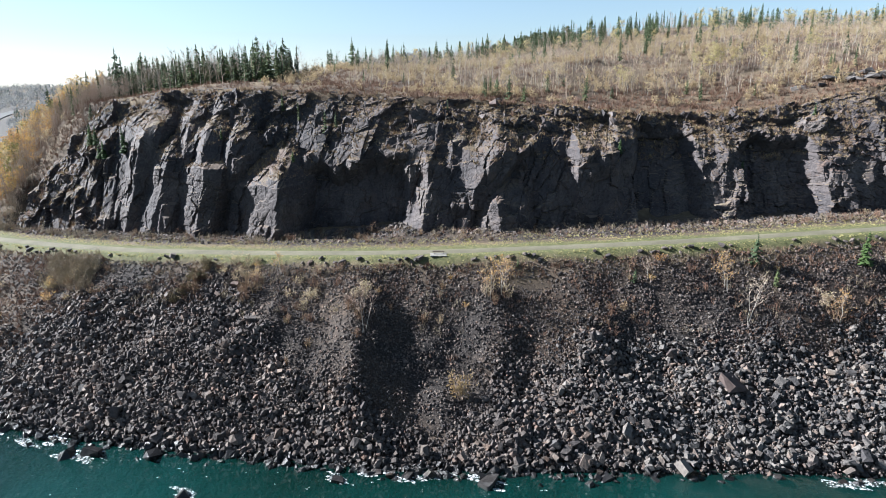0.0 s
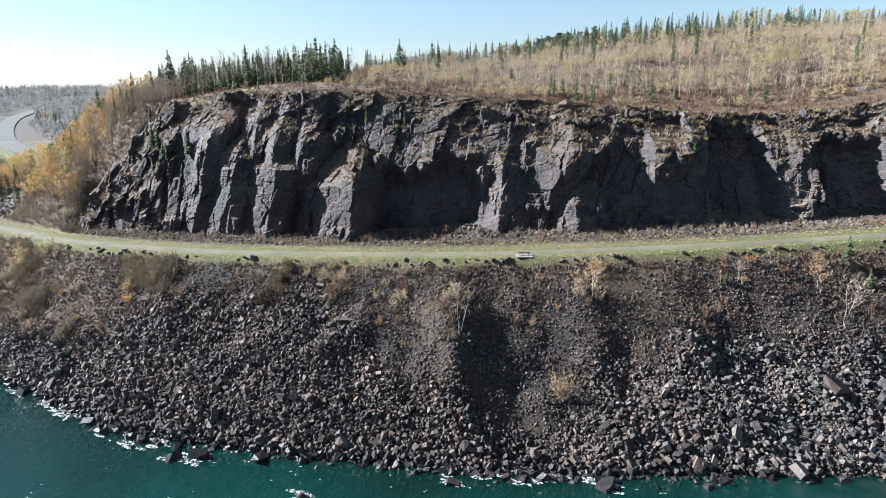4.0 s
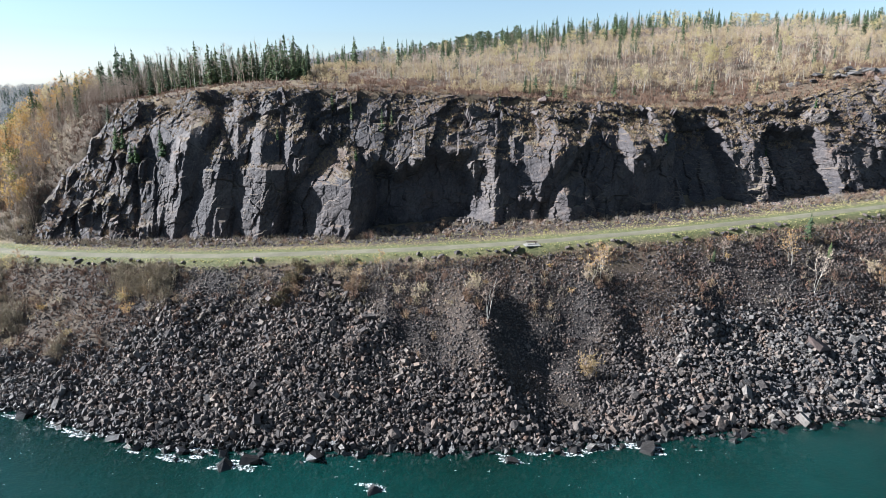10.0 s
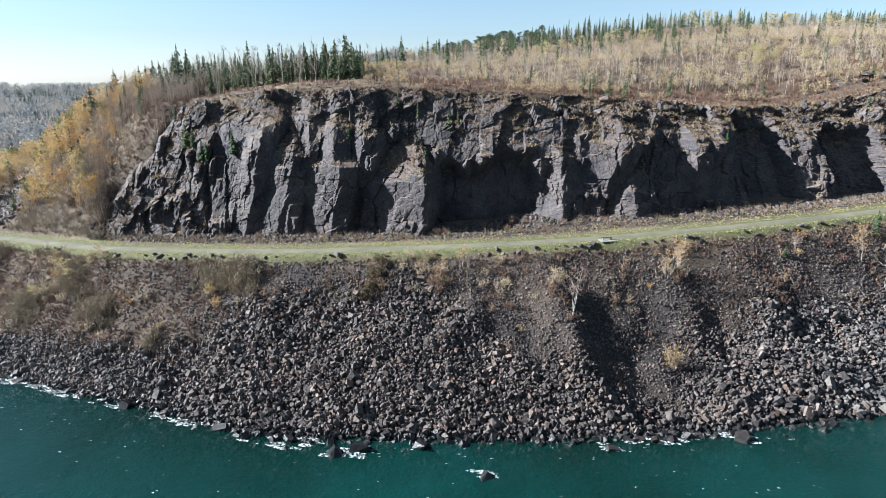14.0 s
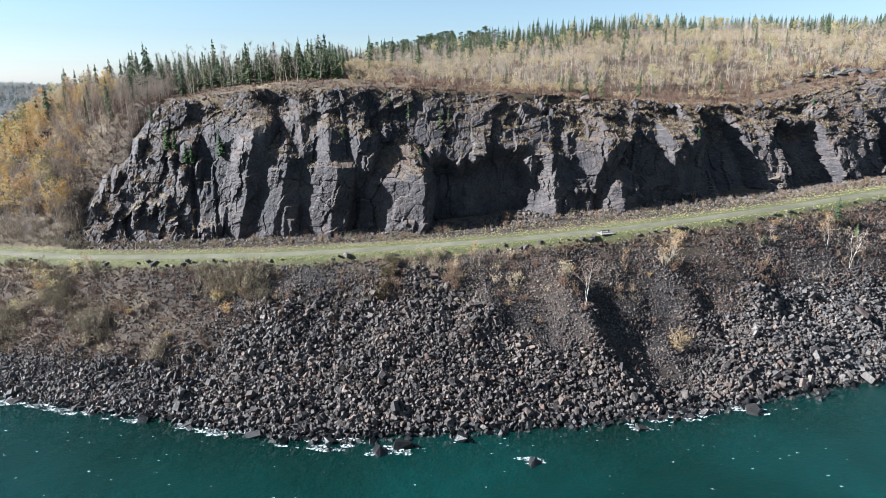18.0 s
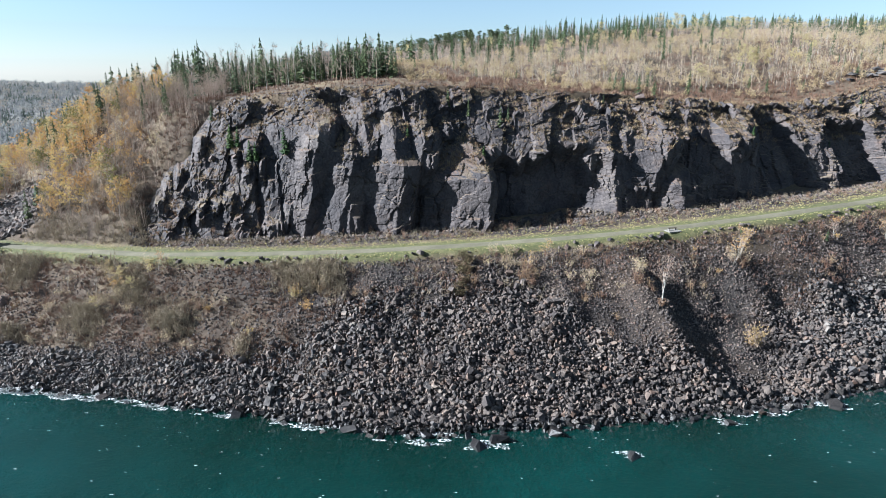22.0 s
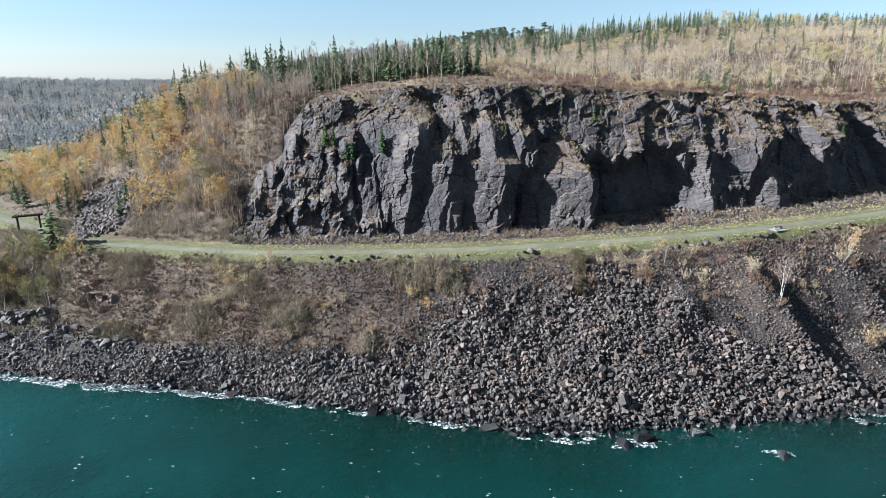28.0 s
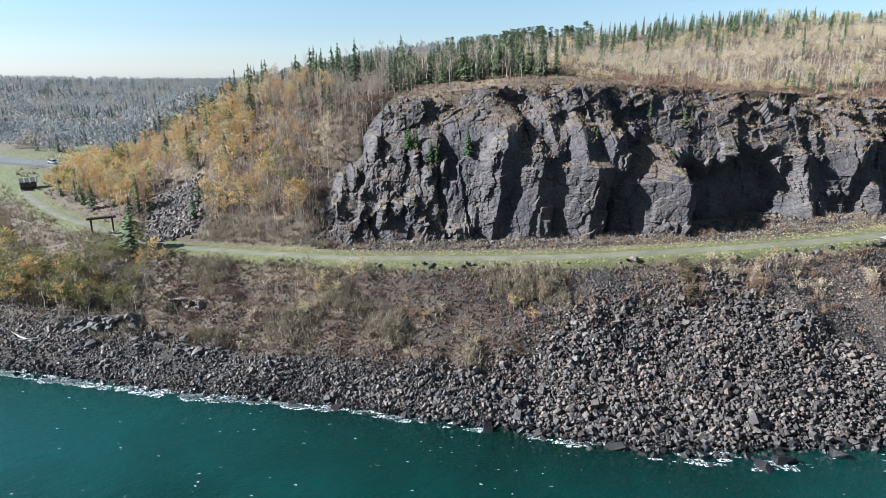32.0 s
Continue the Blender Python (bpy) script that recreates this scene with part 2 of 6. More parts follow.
foot_z = curve(FX, [15, 14.6, 14, 14, 14, 15, 16, 16, 16.2, 16.8, 17.4, 18, 18.4, 19.3, 21, 21.4, 22, 22.6, 23.4, 24.2, 25.5])
wall_y = curve(FX, [460, 280, 215, 186, 175, 165, 158, 150, 143, 137, 132, 128.5, 126, 123, 120, 120, 121, 123.5, 121, 119, 121])
wall_z = curve(FX, [15.5, 15.5, 15.2, 17, 21, 28, 30, 31, 33, 35, 35, 33.5, 32, 33, 35, 35.5, 36, 36.3, 36, 36.5, 38])
crest_y = curve(FX, [500, 310, 240, 215, 200, 185, 172, 162, 152, 144, 140, 136, 134.5, 132.5, 130, 129, 127.5, 130, 130, 129, 132])
crest_z = curve(FX, [16, 16, 17, 22, 29, 37, 39, 40.5, 42, 43.5, 45, 45.6, 45.2, 44.8, 44, 43.2, 41.3, 40.6, 42, 46.8, 49])
rise1 = curve([-300, -200, -160, -143, -127, -104, -78, -50, -15, 20, 50, 87, 130, 300], [17, 17, 20, 29, 36, 43.5, 47.5, 49.0, 49.0, 50, 52.5, 56, 60, 66], 8)
rise2 = curve([-300, -200, -160, -130, -100, -50, 0, 50, 100, 300], [17, 18, 22, 34, 42, 49.5, 52.5, 60, 66, 76], 8)
rise3 = curve([-300, -160, -100, 0, 100, 300], [18, 22, 34, 62, 68, 78], 8)


def step01(a, b, x):
    t = np.clip((np.asarray(x, float) - a) / (b - a), 0, 1)
    return t * t * (3 - 2 * t)


def smooth_noise(x, y, size, seed):
    """Value noise on a lattice, vectorised; -1 to 1."""
    x, y = np.asarray(x, float) / size, np.asarray(y, float) / size
    ix, iy = np.floor(x).astype(np.int64), np.floor(y).astype(np.int64)
    fx, fy = x - ix, y - iy
    fx, fy = fx * fx * (3 - 2 * fx), fy * fy * (3 - 2 * fy)

    def hsh(a, b):
        n = (a * 374761393 + b * 668265263 + seed * 69069) & 0xFFFFFFFF
        n = ((n ^ (n >> 13)) * 1274126177) & 0xFFFFFFFF
        return ((n ^ (n >> 16)) & 0xFFFF) / 32767.5 - 1
    v0 = hsh(ix, iy) * (1 - fx) + hsh(ix + 1, iy) * fx
    v1 = hsh(ix, iy + 1) * (1 - fx) + hsh(ix + 1, iy + 1) * fx
    return v0 * (1 - fy) + v1 * fy


def hash01(a, b, seed):
    n = (np.asarray(a, np.int64) * 374761393 + np.asarray(b, np.int64) * 668265263 + seed * 2246822519) & 0xFFFFFFFF
    n = ((n ^ (n >> 13)) * 1274126177) & 0xFFFFFFFF
    n = ((n ^ (n >> 15)) * 2246822519) & 0xFFFFFFFF
    return ((n ^ (n >> 16)) & 0xFFFFFF) / 16777216.0


def facets(x, y, sx, sy, seed, tilt, crack=0.0):
    """Broken planes: each cell of a jittered lattice is one tilted plane; about -1 to 1."""
    gx, gy = np.asarray(x, float) / sx, np.asarray(y, float) / sy
    ix, iy = np.floor(gx).astype(np.int64), np.floor(gy).astype(np.int64)
    best, second = np.full(gx.shape, 1e9), np.full(gx.shape, 1e9)
    out = np.zeros(gx.shape)
    for dx in (-1, 0, 1):
        for dy in (-1, 0, 1):
            cx, cy = ix + dx, iy + dy
            px = cx + 0.1 + 0.8 * hash01(cx, cy, seed)
            py = cy + 0.1 + 0.8 * hash01(cx, cy, seed + 1)
            d = np.maximum(np.abs(gx - px) * 1.15, np.abs(gy - py)) + 0.35 * (np.abs(gx - px) + np.abs(gy - py))
            val = (hash01(cx, cy, seed + 2) * 2 - 1) + tilt * ((hash01(cx, cy, seed + 3) * 2 - 1) * (gx - px) * 2 + (hash01(cx, cy, seed + 4) * 2 - 1.1) * (gy - py) * 1.2)
            near = d < best
            second = np.where(near, best, np.minimum(second, d))
            best = np.where(near, d, best)
            out = np.where(near, val, out)
    return out - crack * np.clip(1 - (second - best) / 0.10, 0, 1)


def profile(x):
    """Knots (y, z) of the ground across the place for an array of x, from the lake bed to the far ridge; each (n, 15)."""
    x = np.atleast_1d(np.asarray(x, float))
    ys, yt, zt = shore_y(x), trail_y(x), trail_z(x)
    q = np.minimum(2.2, np.hypot(1, (trail_y(x + 1) - trail_y(x - 1)) / 2))
    yf, zf, yw, zw, yc, zc = (f(x) for f in (foot_y, foot_z, wall_y, wall_z, crest_y, crest_z))
    k, kw, kc = (step01(a, a + 8, x) for a in (-100, -89, -81))
    ye = yt - 2.9 * q
    bulge = -2.4 * step01(-16, 6, x) + 0.9 * np.exp(-((x + 34) / 14) ** 2) - 0.6 * np.exp(-((x + 66) / 12) ** 2)
    yb = np.minimum(yt + 4.2 * q, yf - 0.6)
    o = np.ones_like(x)
    return (np.stack([ys - 400, ys - 60, ys - 9, ys, (ys + ye) / 2, ye - 0.8, ye, yb, yf + 5.5 * k, np.minimum(yw + 8 * kw, yc - 1.5), yc + 0.3, yc + 45, yc + 130, yc + 400, yc + 700], -1),
            np.stack([-40 * o, -16 * o, -3.4 * o, 0 * o, zt / 2 + bulge, zt - 0.7, zt, zt, zf - 0.6 * k, zw - 5.5 * kw, zc - 0.25 * kc, rise1(x), rise2(x), rise3(x), 24 * o], -1))


def across(y, ky, kz):
    """Interpolates each row's own knots at y; y may hold one value or several for each row."""
    out = np.broadcast_to(kz[:, :1], y.shape).copy()
    for j in range(ky.shape[1] - 1):
        a, b = ky[:, j:j + 1], ky[:, j + 1:j + 2]
        t = np.clip((y - a) / np.maximum(b - a, 1e-3), 0, 1)
        out = np.where(y >= a, kz[:, j:j + 1] + t * (kz[:, j + 1:j + 2] - kz[:, j:j + 1]), out)
    return out


def far_hills(x, y):
    r = np.hypot(x + 100, y)
    return step01(2400, 1450, r) * (19 + 5 * step01(420, 1250, r) + 4 * smooth_noise(x, y, 260, 5) * step01(350, 700, r))


def gullies(x, y):
    """Chutes and low ribs on the talus: positive is up."""
    xx = np.asarray(x, float) + 0.12 * (np.asarray(y, float) - 85) + 1.3 * smooth_noise(x, y, 5, 17) + 0.5 * smooth_noise(x, y, 2, 18)
    g = -2.3 * np.exp(-((xx + 5.4) / 4.2) ** 2) + 1.9 * np.exp(-((xx + 13.0) / 3.6) ** 2) - 1.5 * np.exp(-((xx - 2.2) / 3.2) ** 2)
    g += -0.9 * np.exp(-((xx - 14) / 3.4) ** 2) + 0.6 * np.exp(-((xx - 8) / 3.0) ** 2) + 0.8 * np.exp(-((xx - 22) / 5) ** 2) - 0.8 * np.exp(-((xx - 29) / 3.5) ** 2)
    return g


def land(x, y):
    """Height of the ground at flat arrays of x and y."""
    x, y = np.asarray(x, float), np.asarray(y, float)
    ky, kz = profile(np.clip(x, -300, 400))
    return relief(x, y, across(y[:, None], ky, kz)[:, 0])


def relief(x, y, z):
    """Adds roughness, gullies and the far hills to the bare profile."""
    ys, yt = shore_y(x), trail_y(x)
    k = np.clip((y - ys) / np.maximum(yt - 4 - ys, 1), 0, 1)
    slope = np.clip(4 * k * (1 - k), 0, 1)
    z = z + slope * (gullies(x, y) + 0.75 * smooth_noise(x, y, 5.5, 11) + 0.45 * smooth_noise(x, y, 2.4, 12))
    hill = step01(0, 14, y - crest_y(x))
    z = z + hill * (1.1 * smooth_noise(x, y, 28, 21) + 0.4 * smooth_noise(x, y, 7, 22) + 4.0 * smooth_noise(x, y, 90, 23) * step01(30, 120, y - crest_y(x)) * step01(-60, 40, x))
    bank = step01(4, 12, y - trail_y(x)) * (1 - hill)
    z = z + bank * 0.3 * smooth_noise(x, y, 3, 24)
    bed = step01(0, 6, ys - y)
    z = z + bed * 0.5 * smooth_noise(x, y, 3, 25) * step01(60, 10, ys - y)
    w = step01(620, 860, y) + (1 - step01(620, 860, y)) * step01(-120, -260, x) * step01(300, 480, y)
    return z * (1 - w) + far_hills(x, y) * w


# ---- mesh helpers ----
def mesh_from(name, verts, faces, material=None):
    me = bpy.data.meshes.new(name)
    verts, faces = np.asarray(verts, np.float32), np.asarray(faces, np.int32)
    n, k = faces.shape
    me.vertices.add(len(verts))
    me.vertices.foreach_set("co", verts.ravel())
    me.loops.add(n * k)
    me.loops.foreach_set("vertex_index", faces.ravel())
    me.polygons.add(n)
    me.polygons.foreach_set("loop_start", np.arange(0, n * k, k, dtype=np.int32))
    me.update(calc_edges=True)
    me.shade_flat()
    if material:
        me.materials.append(material)
    return me


def sheet(name, P, material):
    """A grid of points (nu, nv, 3) as a mesh."""
    nu, nv = P.shape[:2]
    i = np.arange(nu * nv).reshape(nu, nv)
    f = np.stack([i[:-1, :-1], i[1:, :-1], i[1:, 1:], i[:-1, 1:]], -1).reshape(-1, 4)
    return mesh_from(name, P.reshape(-1, 3), f, material)


def mask(me, name, values):
    me.attributes.new(name, 'FLOAT', 'POINT').data.foreach_set("value", np.asarray(values, np.float32).ravel())


def spaced(near0, near1, d, far0, far1, grow=1.18):
    a = list(np.arange(near0, near1 + d / 2, d))
    s = d
    while a[-1] < far1:
        s *= grow
        a.append(a[-1] + s)
    s = d
    while a[0] > far0:
        s *= grow
        a.insert(0, a[0] - s)
    return np.array(a)


TOP_X = [-170, -100, -82, -72, -62, -45, -28, -23, -12, -9.5, -1.5, 2, 15, 40, 80, 105]
TOP_K = [0.30, 0.27, 0.30, 0.45, 0.72, 0.84, 0.80, 0.42, 0.34, 0.12, 0.12, 0.40, 0.55, 0.60, 0.66, 0.66]


def coarse(x, k):
    """How coarse the talus is at a place: 0 fine, 1 big blocks. The blocks end at a ragged line up the slope."""
    xx = x + 8 * (k - 0.5) * (x > -30)
    top = np.interp(xx, TOP_X, TOP_K) + 0.10 * smooth_noise(x, k * 40, 7, 131) + 0.05 * smooth_noise(x, k * 40, 2.5, 132)
    return step01(0.10, -0.08, k - top)


# ---- ground: one sheet from the lake bed over the talus, the hill and the far country ----
gx = spaced(-190, 125, 1.25, -2600, 2600, 1.14)
gy = spaced(60, 180, 0.8, -300, 3000, 1.07)
GX, GY = np.meshgrid(gx, gy, indexing="ij")
GZ = across(GY, *profile(np.clip(gx, -300, 400)))
GZ = relief(GX, GY, GZ)
talus_k = (GY - shore_y(GX)) / np.maximum(trail_y(GX) - 4 - shore_y(GX), 1)
GZ -= 0.45 * coarse(GX, talus_k) * step01(-0.3, 0.02, talus_k) * step01(-120, -90, GX)        # the voids between the blocks
me = sheet("ground", np.stack([GX, GY, GZ], -1), M_GROUND)
u_t = (GY - trail_y(GX)) / np.minimum(2.2, np.hypot(1, (trail_y(GX + 1) - trail_y(GX - 1)) / 2))
rocky = step01(1.02, 0.9, talus_k + 0.10 * smooth_noise(GX, GY, 8, 31)) * (0.15 + 0.85 * np.maximum(step01(-84, -62, GX + 10 * talus_k), step01(0.4, 0.2, talus_k)))
foot_zone = 0.95 * step01(4.2, 5.5, u_t) * step01(2, -1, GY - foot_y(GX)) * step01(-112, -100, GX)
mask(me, "scree", np.clip(np.maximum(rocky, foot_zone), 0, 1))
mask(me, "grass", step01(-4.5, -3.2, u_t + 0.6 * smooth_noise(GX, GY, 4, 32)) * step01(4.2, 2.8, u_t + 0.8 * smooth_noise(GX, GY, 4, 33)) * 0.9 + 0.75 * step01(-150, -168, GX + 0.15 * (GY - 215)) * step01(205, 225, GY) * step01(330, 300, GY))
mask(me, "floor", step01(330, 420, np.hypot(GX + 60, GY)) * step01(-90, -160, GX - 0.2 * (GY - 300)))
ground = tagged(new("ground", me), "brown autumn hillside, dark scree slope and lake bed", "ground", kind="structure")
me.shade_smooth()

# ---- water ----
wx = spaced(-170, 110, 2.0, -2600, 2600, 1.25)
wy = np.concatenate([-np.geomspace(3000, 10, 20), np.arange(0, 60, 4.0), np.arange(60, 150, 1.0), np.geomspace(150, 260, 10)])
WX, WY = np.meshgrid(wx, wy, indexing="ij")
me = sheet("water", np.stack([WX, WY, np.zeros_like(WX)], -1), M_WATER)
depth = np.maximum(0, shore_y(WX) - WY) * 0.36
me.shade_smooth()
mask(me, "body", 0.45 + 0.55 * (1 - np.exp(-depth * 0.62)))
tagged(new("water", me), "teal lake water with small ripples", "lake", kind="structure")


# ---- trail ----
def ribbon(name, xs, lo, hi, lift, material, n=7):
    """A strip along the trail between two offsets from its middle line, square to it."""
    xs = np.asarray(xs, float)
    s = (trail_y(xs + 1) - trail_y(xs - 1)) / 2
    q = np.hypot(1, s)
    P = np.empty((len(xs), n, 3))
    for j in range(n):
        o = lo + (hi - lo) * j / (n - 1)
        wob = (0.25 * smooth_noise(xs, np.full_like(xs, j), 2.5, 41)) if j in (0, n - 1) else 0
        P[:, j, 0], P[:, j, 1] = xs - s / q * (o + wob), trail_y(xs) + (o + wob) / q
        P[:, j, 2] = trail_z(P[:, j, 0]) + lift + 0.14 * (1 - (2 * j / (n - 1) - 1) ** 2)
    return sheet(name, P, material)


tagged(new("trail", ribbon("trail", np.arange(-176, 118, 1.0), -1.5, 1.5, -0.04, M_TRAIL)), "pale grey gravel trail along the cliff foot", "trail", kind="structure")


# ---- cliff ----
# ribs of the wall, along the edge between the sunlit flank and the shaded front:
# foot x, z, y; head x, z, y; how steeply the flank runs back, width of the front
RIBS = [(-99.2, 17, 142.2, -98.2, 24.5, 144.0, 0.9, 2.4), (-95.6, 17, 140.6, -94.8, 22.0, 142.0, 0.9, 2.0), (-89.5, 24, 144.2, -87.9, 30.6, 146.0, 1.0, 3.0), (-90.2, 16, 138.2, -88.1, 22.0, 140.0, 0.9, 2.6), (-85.6, 17, 135.8, -85.0, 20.5, 136.6, 0.9, 1.8),
        (-82.4, 17, 133.4, -81.8, 21.6, 134.0, 0.9, 6.0), (-80.4, 21, 135.4, -79.6, 34.5, 140.6, 1.1, 4.6), (-76.8, 22, 134.8, -76.2, 29.6, 137.4, 1.0, 3.0),
        (-66.4, 17, 124.6, -62.0, 36.5, 128.8, 0.8, 3.6), (-60.0, 17, 121.8, -56.0, 32.0, 125.4, 0.66, 4.6), (-58.0, 17, 121.4, -57.2, 22.0, 122.6, 0.9, 2.5),
        (-49.4, 17, 118.0, -47.0, 30.0, 120.0, 0.75, 3.6), (-47.9, 28, 120.6, -47.8, 36.0, 124.6, 1.0, 3.0), (-43.4, 29, 121.2, -42.4, 34.4, 122.6, 1.0, 3.4), (-52.8, 33, 126.0, -52.4, 39.0, 130.0, 0.9, 3.0),
        (-32.6, 16, 112.2, -31.4, 26.6, 113.9, 0.62, 1.4)]
RIBS2 = [(-4.2, 19, 111.4, -2.9, 31.5, 117.4, 1.4, 6.0), (1.4, 31, 117.0, 1.6, 35.5, 119.6, 0.6, 3.0), (5.6, 26.6, 112.8, 10.6, 34.0, 114.6, 0.55, 4.0), (11.3, 18, 108.2, 10.0, 24.9, 110.6, 0.9, 5.5), (3.4, 20, 112.4, 3.8, 26.0, 113.8, 0.9, 2.0),
         (24.2, 23, 111.6, 25.5, 34.0, 115.6, 2.2, 8.0), (33.0, 32, 117.2, 34.0, 37.2, 119.6, 1.5, 3.0), (52.6, 20, 112.4, 55.0, 34.0, 119.4, 0.85, 2.6),
         (75.5, 21, 113.6, 75.0, 33.5, 118.0, 0.8, 2.6), (84.0, 21, 112.2, 85.0, 42.0, 122.0, 0.7, 1.6), (95.0, 22, 111.6, 94.0, 42.0, 120.5, 0.7, 4.0)]
# hollows: x from, x to, head z, depth
HOLLOWS = [(-75.0, -73.4, 33, 2.2), (-70.6, -69.4, 31, 1.6), (-45.8, -39.0, 30.5, 2.0), (-29.6, -6.6, 29, 3.2), (36.6, 50.0, 38.0, 5.0), (57.6, 72.5, 35.5, 4.5), (87, 92, 38, 3.5)]

# smaller prisms that stand out of the wall: foot x and z, height, depth, flank, front width, slant
dice = random.Random(17)
BLOCKS = [(dice.uniform(-104, -71), dice.uniform(15, 33), dice.uniform(2.0, 5.0), dice.uniform(0.5, 1.4), dice.uniform(0.9, 1.6), dice.uniform(0.5, 1.5), dice.uniform(0.0, 0.15)) for _ in range(64)]
BLOCKS += [(dice.uniform(-72, 36), dice.uniform(26, 37), dice.uniform(2.0, 5.0), dice.uniform(0.5, 1.4), dice.uniform(0.6, 1.2), dice.uniform(0.8, 3.0), dice.uniform(0.0, 0.3)) for _ in range(32)]
BLOCKS += [(dice.uniform(-72, 36), dice.uniform(16, 24), dice.uniform(1.5, 4.0), dice.uniform(0.4, 1.0), dice.uniform(0.8, 1.4), dice.uniform(0.8, 2.4), dice.uniform(0.0, 0.25)) for _ in range(26)]


def cliff_depth(x, z, base):
    """How far the rock stands out of the plain wall, whose y is base, in metres."""
    xw = x + 0.35 * smooth_noise(x, z, 4.0, 51) + 0.12 * facets(x, z, 1.6, 2.2, 56, 0.6)
    zw = z + 0.7 * smooth_noise(x, z, 3.5, 52)
    lean = x - 0.28 * (z - 25)
    out = 0.7 * facets(lean, z, 5.5, 8.0, 60, 0.9)
    for x0, x1, z1, d in HOLLOWS:
        ins = np.clip(np.minimum(np.minimum((xw - x0) / 0.9, (x1 - xw) / 1.6), (z1 - zw + 0.22 * (xw - x0) + 1.8 * smooth_noise(x, 0 * x, 3.5, 57) + 0.8 * smooth_noise(x, 0 * x, 1.3, 58)) / 3.0), 0, 1)
        out = out * (1 - 0.5 * ins) - d * ins
    for x0, z0, y0, x1, z1, y1, k, w in RIBS + RIBS2:
        t = np.clip((zw - z0) / (z1 - z0), 0, 1)
        s = xw - (x0 + (x1 - x0) * t)
        back = np.where(s < 0, -1.2 * k * s, np.where(s < w, 0.16 * s, 0.16 * w + 2.2 * (s - w)))
        p = base - (y0 + (y1 - y0) * t) - back - 1.5 * np.maximum(0, zw - z1) - 3.0 * np.maximum(0, z0 - 3 - zw)
        out = np.maximum(out, np.minimum(p, 9.0))
    for x0, z0, high, h, k, w, slant in BLOCKS:
        s = xw - x0 - slant * (zw - z0)
        flank = np.where(s < 0, -k * s, np.where(s < w, 0.2 * s, 0.2 * w + 2.4 * (s - w)))
        body = np.minimum(h - flank, (z0 + high - zw) * 1.8)
        out = out + np.where(zw > z0 - 0.5, np.clip(body, 0, h), 0) * np.clip((zw - z0) / 1.5 + 0.4, 0, 1)
    bedded = 0.75 * step01(35, 60, x)
    patch = step01(-0.6, 0.5, smooth_noise(x, z, 6, 54))
    shallow = 0.45 + 0.55 * patch
    rough = 0.42 * facets(lean, z, 3.0, 4.6, 65, 0.8, 0.3) * shallow + 0.2 * facets(lean, z, 1.6, 2.4, 70, 0.7, 0.7) * patch + 0.07 * facets(lean, z, 0.85, 1.25, 80, 0.8, 0.8) * shallow
    beds = 0.42 * facets(lean, z, 2.6, 2.0, 85, 0.9, 0.4) + 0.24 * facets(x, z, 1.3, 0.8, 86, 0.9, 0.3)
    low_end = step01(-72, -84, x)
    out = out + low_end * (0.4 * facets(lean, z, 2.4, 3.4, 91, 0.7, 0.5) + 0.18 * facets(lean, z, 1.2, 1.5, 93, 0.7, 0.6))
    return out + rough * (1 - 0.55 * bedded) + beds * bedded


cx = np.arange(-110, 112, 0.2)
n_low, n_up = 118, 84
C = np.empty((len(cx), n_low + n_up, 3))
yf, zf, yw, zw, yc, zc = (f(cx)[:, None] for f in (foot_y, foot_z, wall_y, wall_z, crest_y, crest_z))
a, b = np.linspace(0, 1, n_low)[None, :], np.linspace(0, 1, n_up + 1)[None, 1:]
C[:, :n_low, 1], C[:, :n_low, 2] = yf + (yw - yf) * (0.75 * a + 0.25 * a ** 2), zf - 1.4 + (zw - zf + 1.4) * a
C[:, n_low:, 1], C[:, n_low:, 2] = yw + (yc + 1.5 - yw) * b, zw + (zc + 0.1 - zw) * (1.25 * b - 0.25 * b ** 2)
C[:, :, 0] = cx[:, None]
v = np.concatenate([np.linspace(0, 1, n_low), 1 + np.linspace(0, 1, n_up + 1)[1:]])[None, :]
D = cliff_depth(C[:, :, 0], C[:, :, 2], C[:, :, 1])
upper = step01(0.95, 1.45, v)
brk = (0.2 + 1.15 * facets(C[:, :, 0], C[:, :, 1] * 1.3, 5.5, 4.0, 100, 0.8) + 0.45 * facets(C[:, :, 0], C[:, :, 1] * 1.3, 2.6, 1.9, 110, 0.8, 0.3) + 0.15 * facets(C[:, :, 0], C[:, :, 1] * 1.3, 1.1, 0.8, 113, 1.0, 0.3)) * (0.45 + 0.55 * step01(0.5, -0.4, smooth_noise(C[:, :, 0], C[:, :, 1], 9, 121)))
D = D * (1 - 0.6 * upper) + brk * upper
edge = C[:, :, 0] - 0.75 * (C[:, :, 2] - 17) + 2.5 * smooth_noise(C[:, :, 0], C[:, :, 2], 4, 53)
ends = step01(-106, -98, edge)
D = D * step01(2.0, 1.82, v) * ends - 4.5 * (1 - ends)
C[:, :, 1] -= D * (1 - 0.4 * upper)
C[:, :, 2] += D * (0.10 + 0.65 * upper)
C[:, :, 0] += 0.12 * smooth_noise(C[:, :, 0] * 3, C[:, :, 2] * 3, 1.0, 120)
me = sheet("cliff", C, M_CLIFF)
tagged(new("cliff", me), "dark fractured basalt cliff with tall ribs and hollows", "cliff", kind="structure")


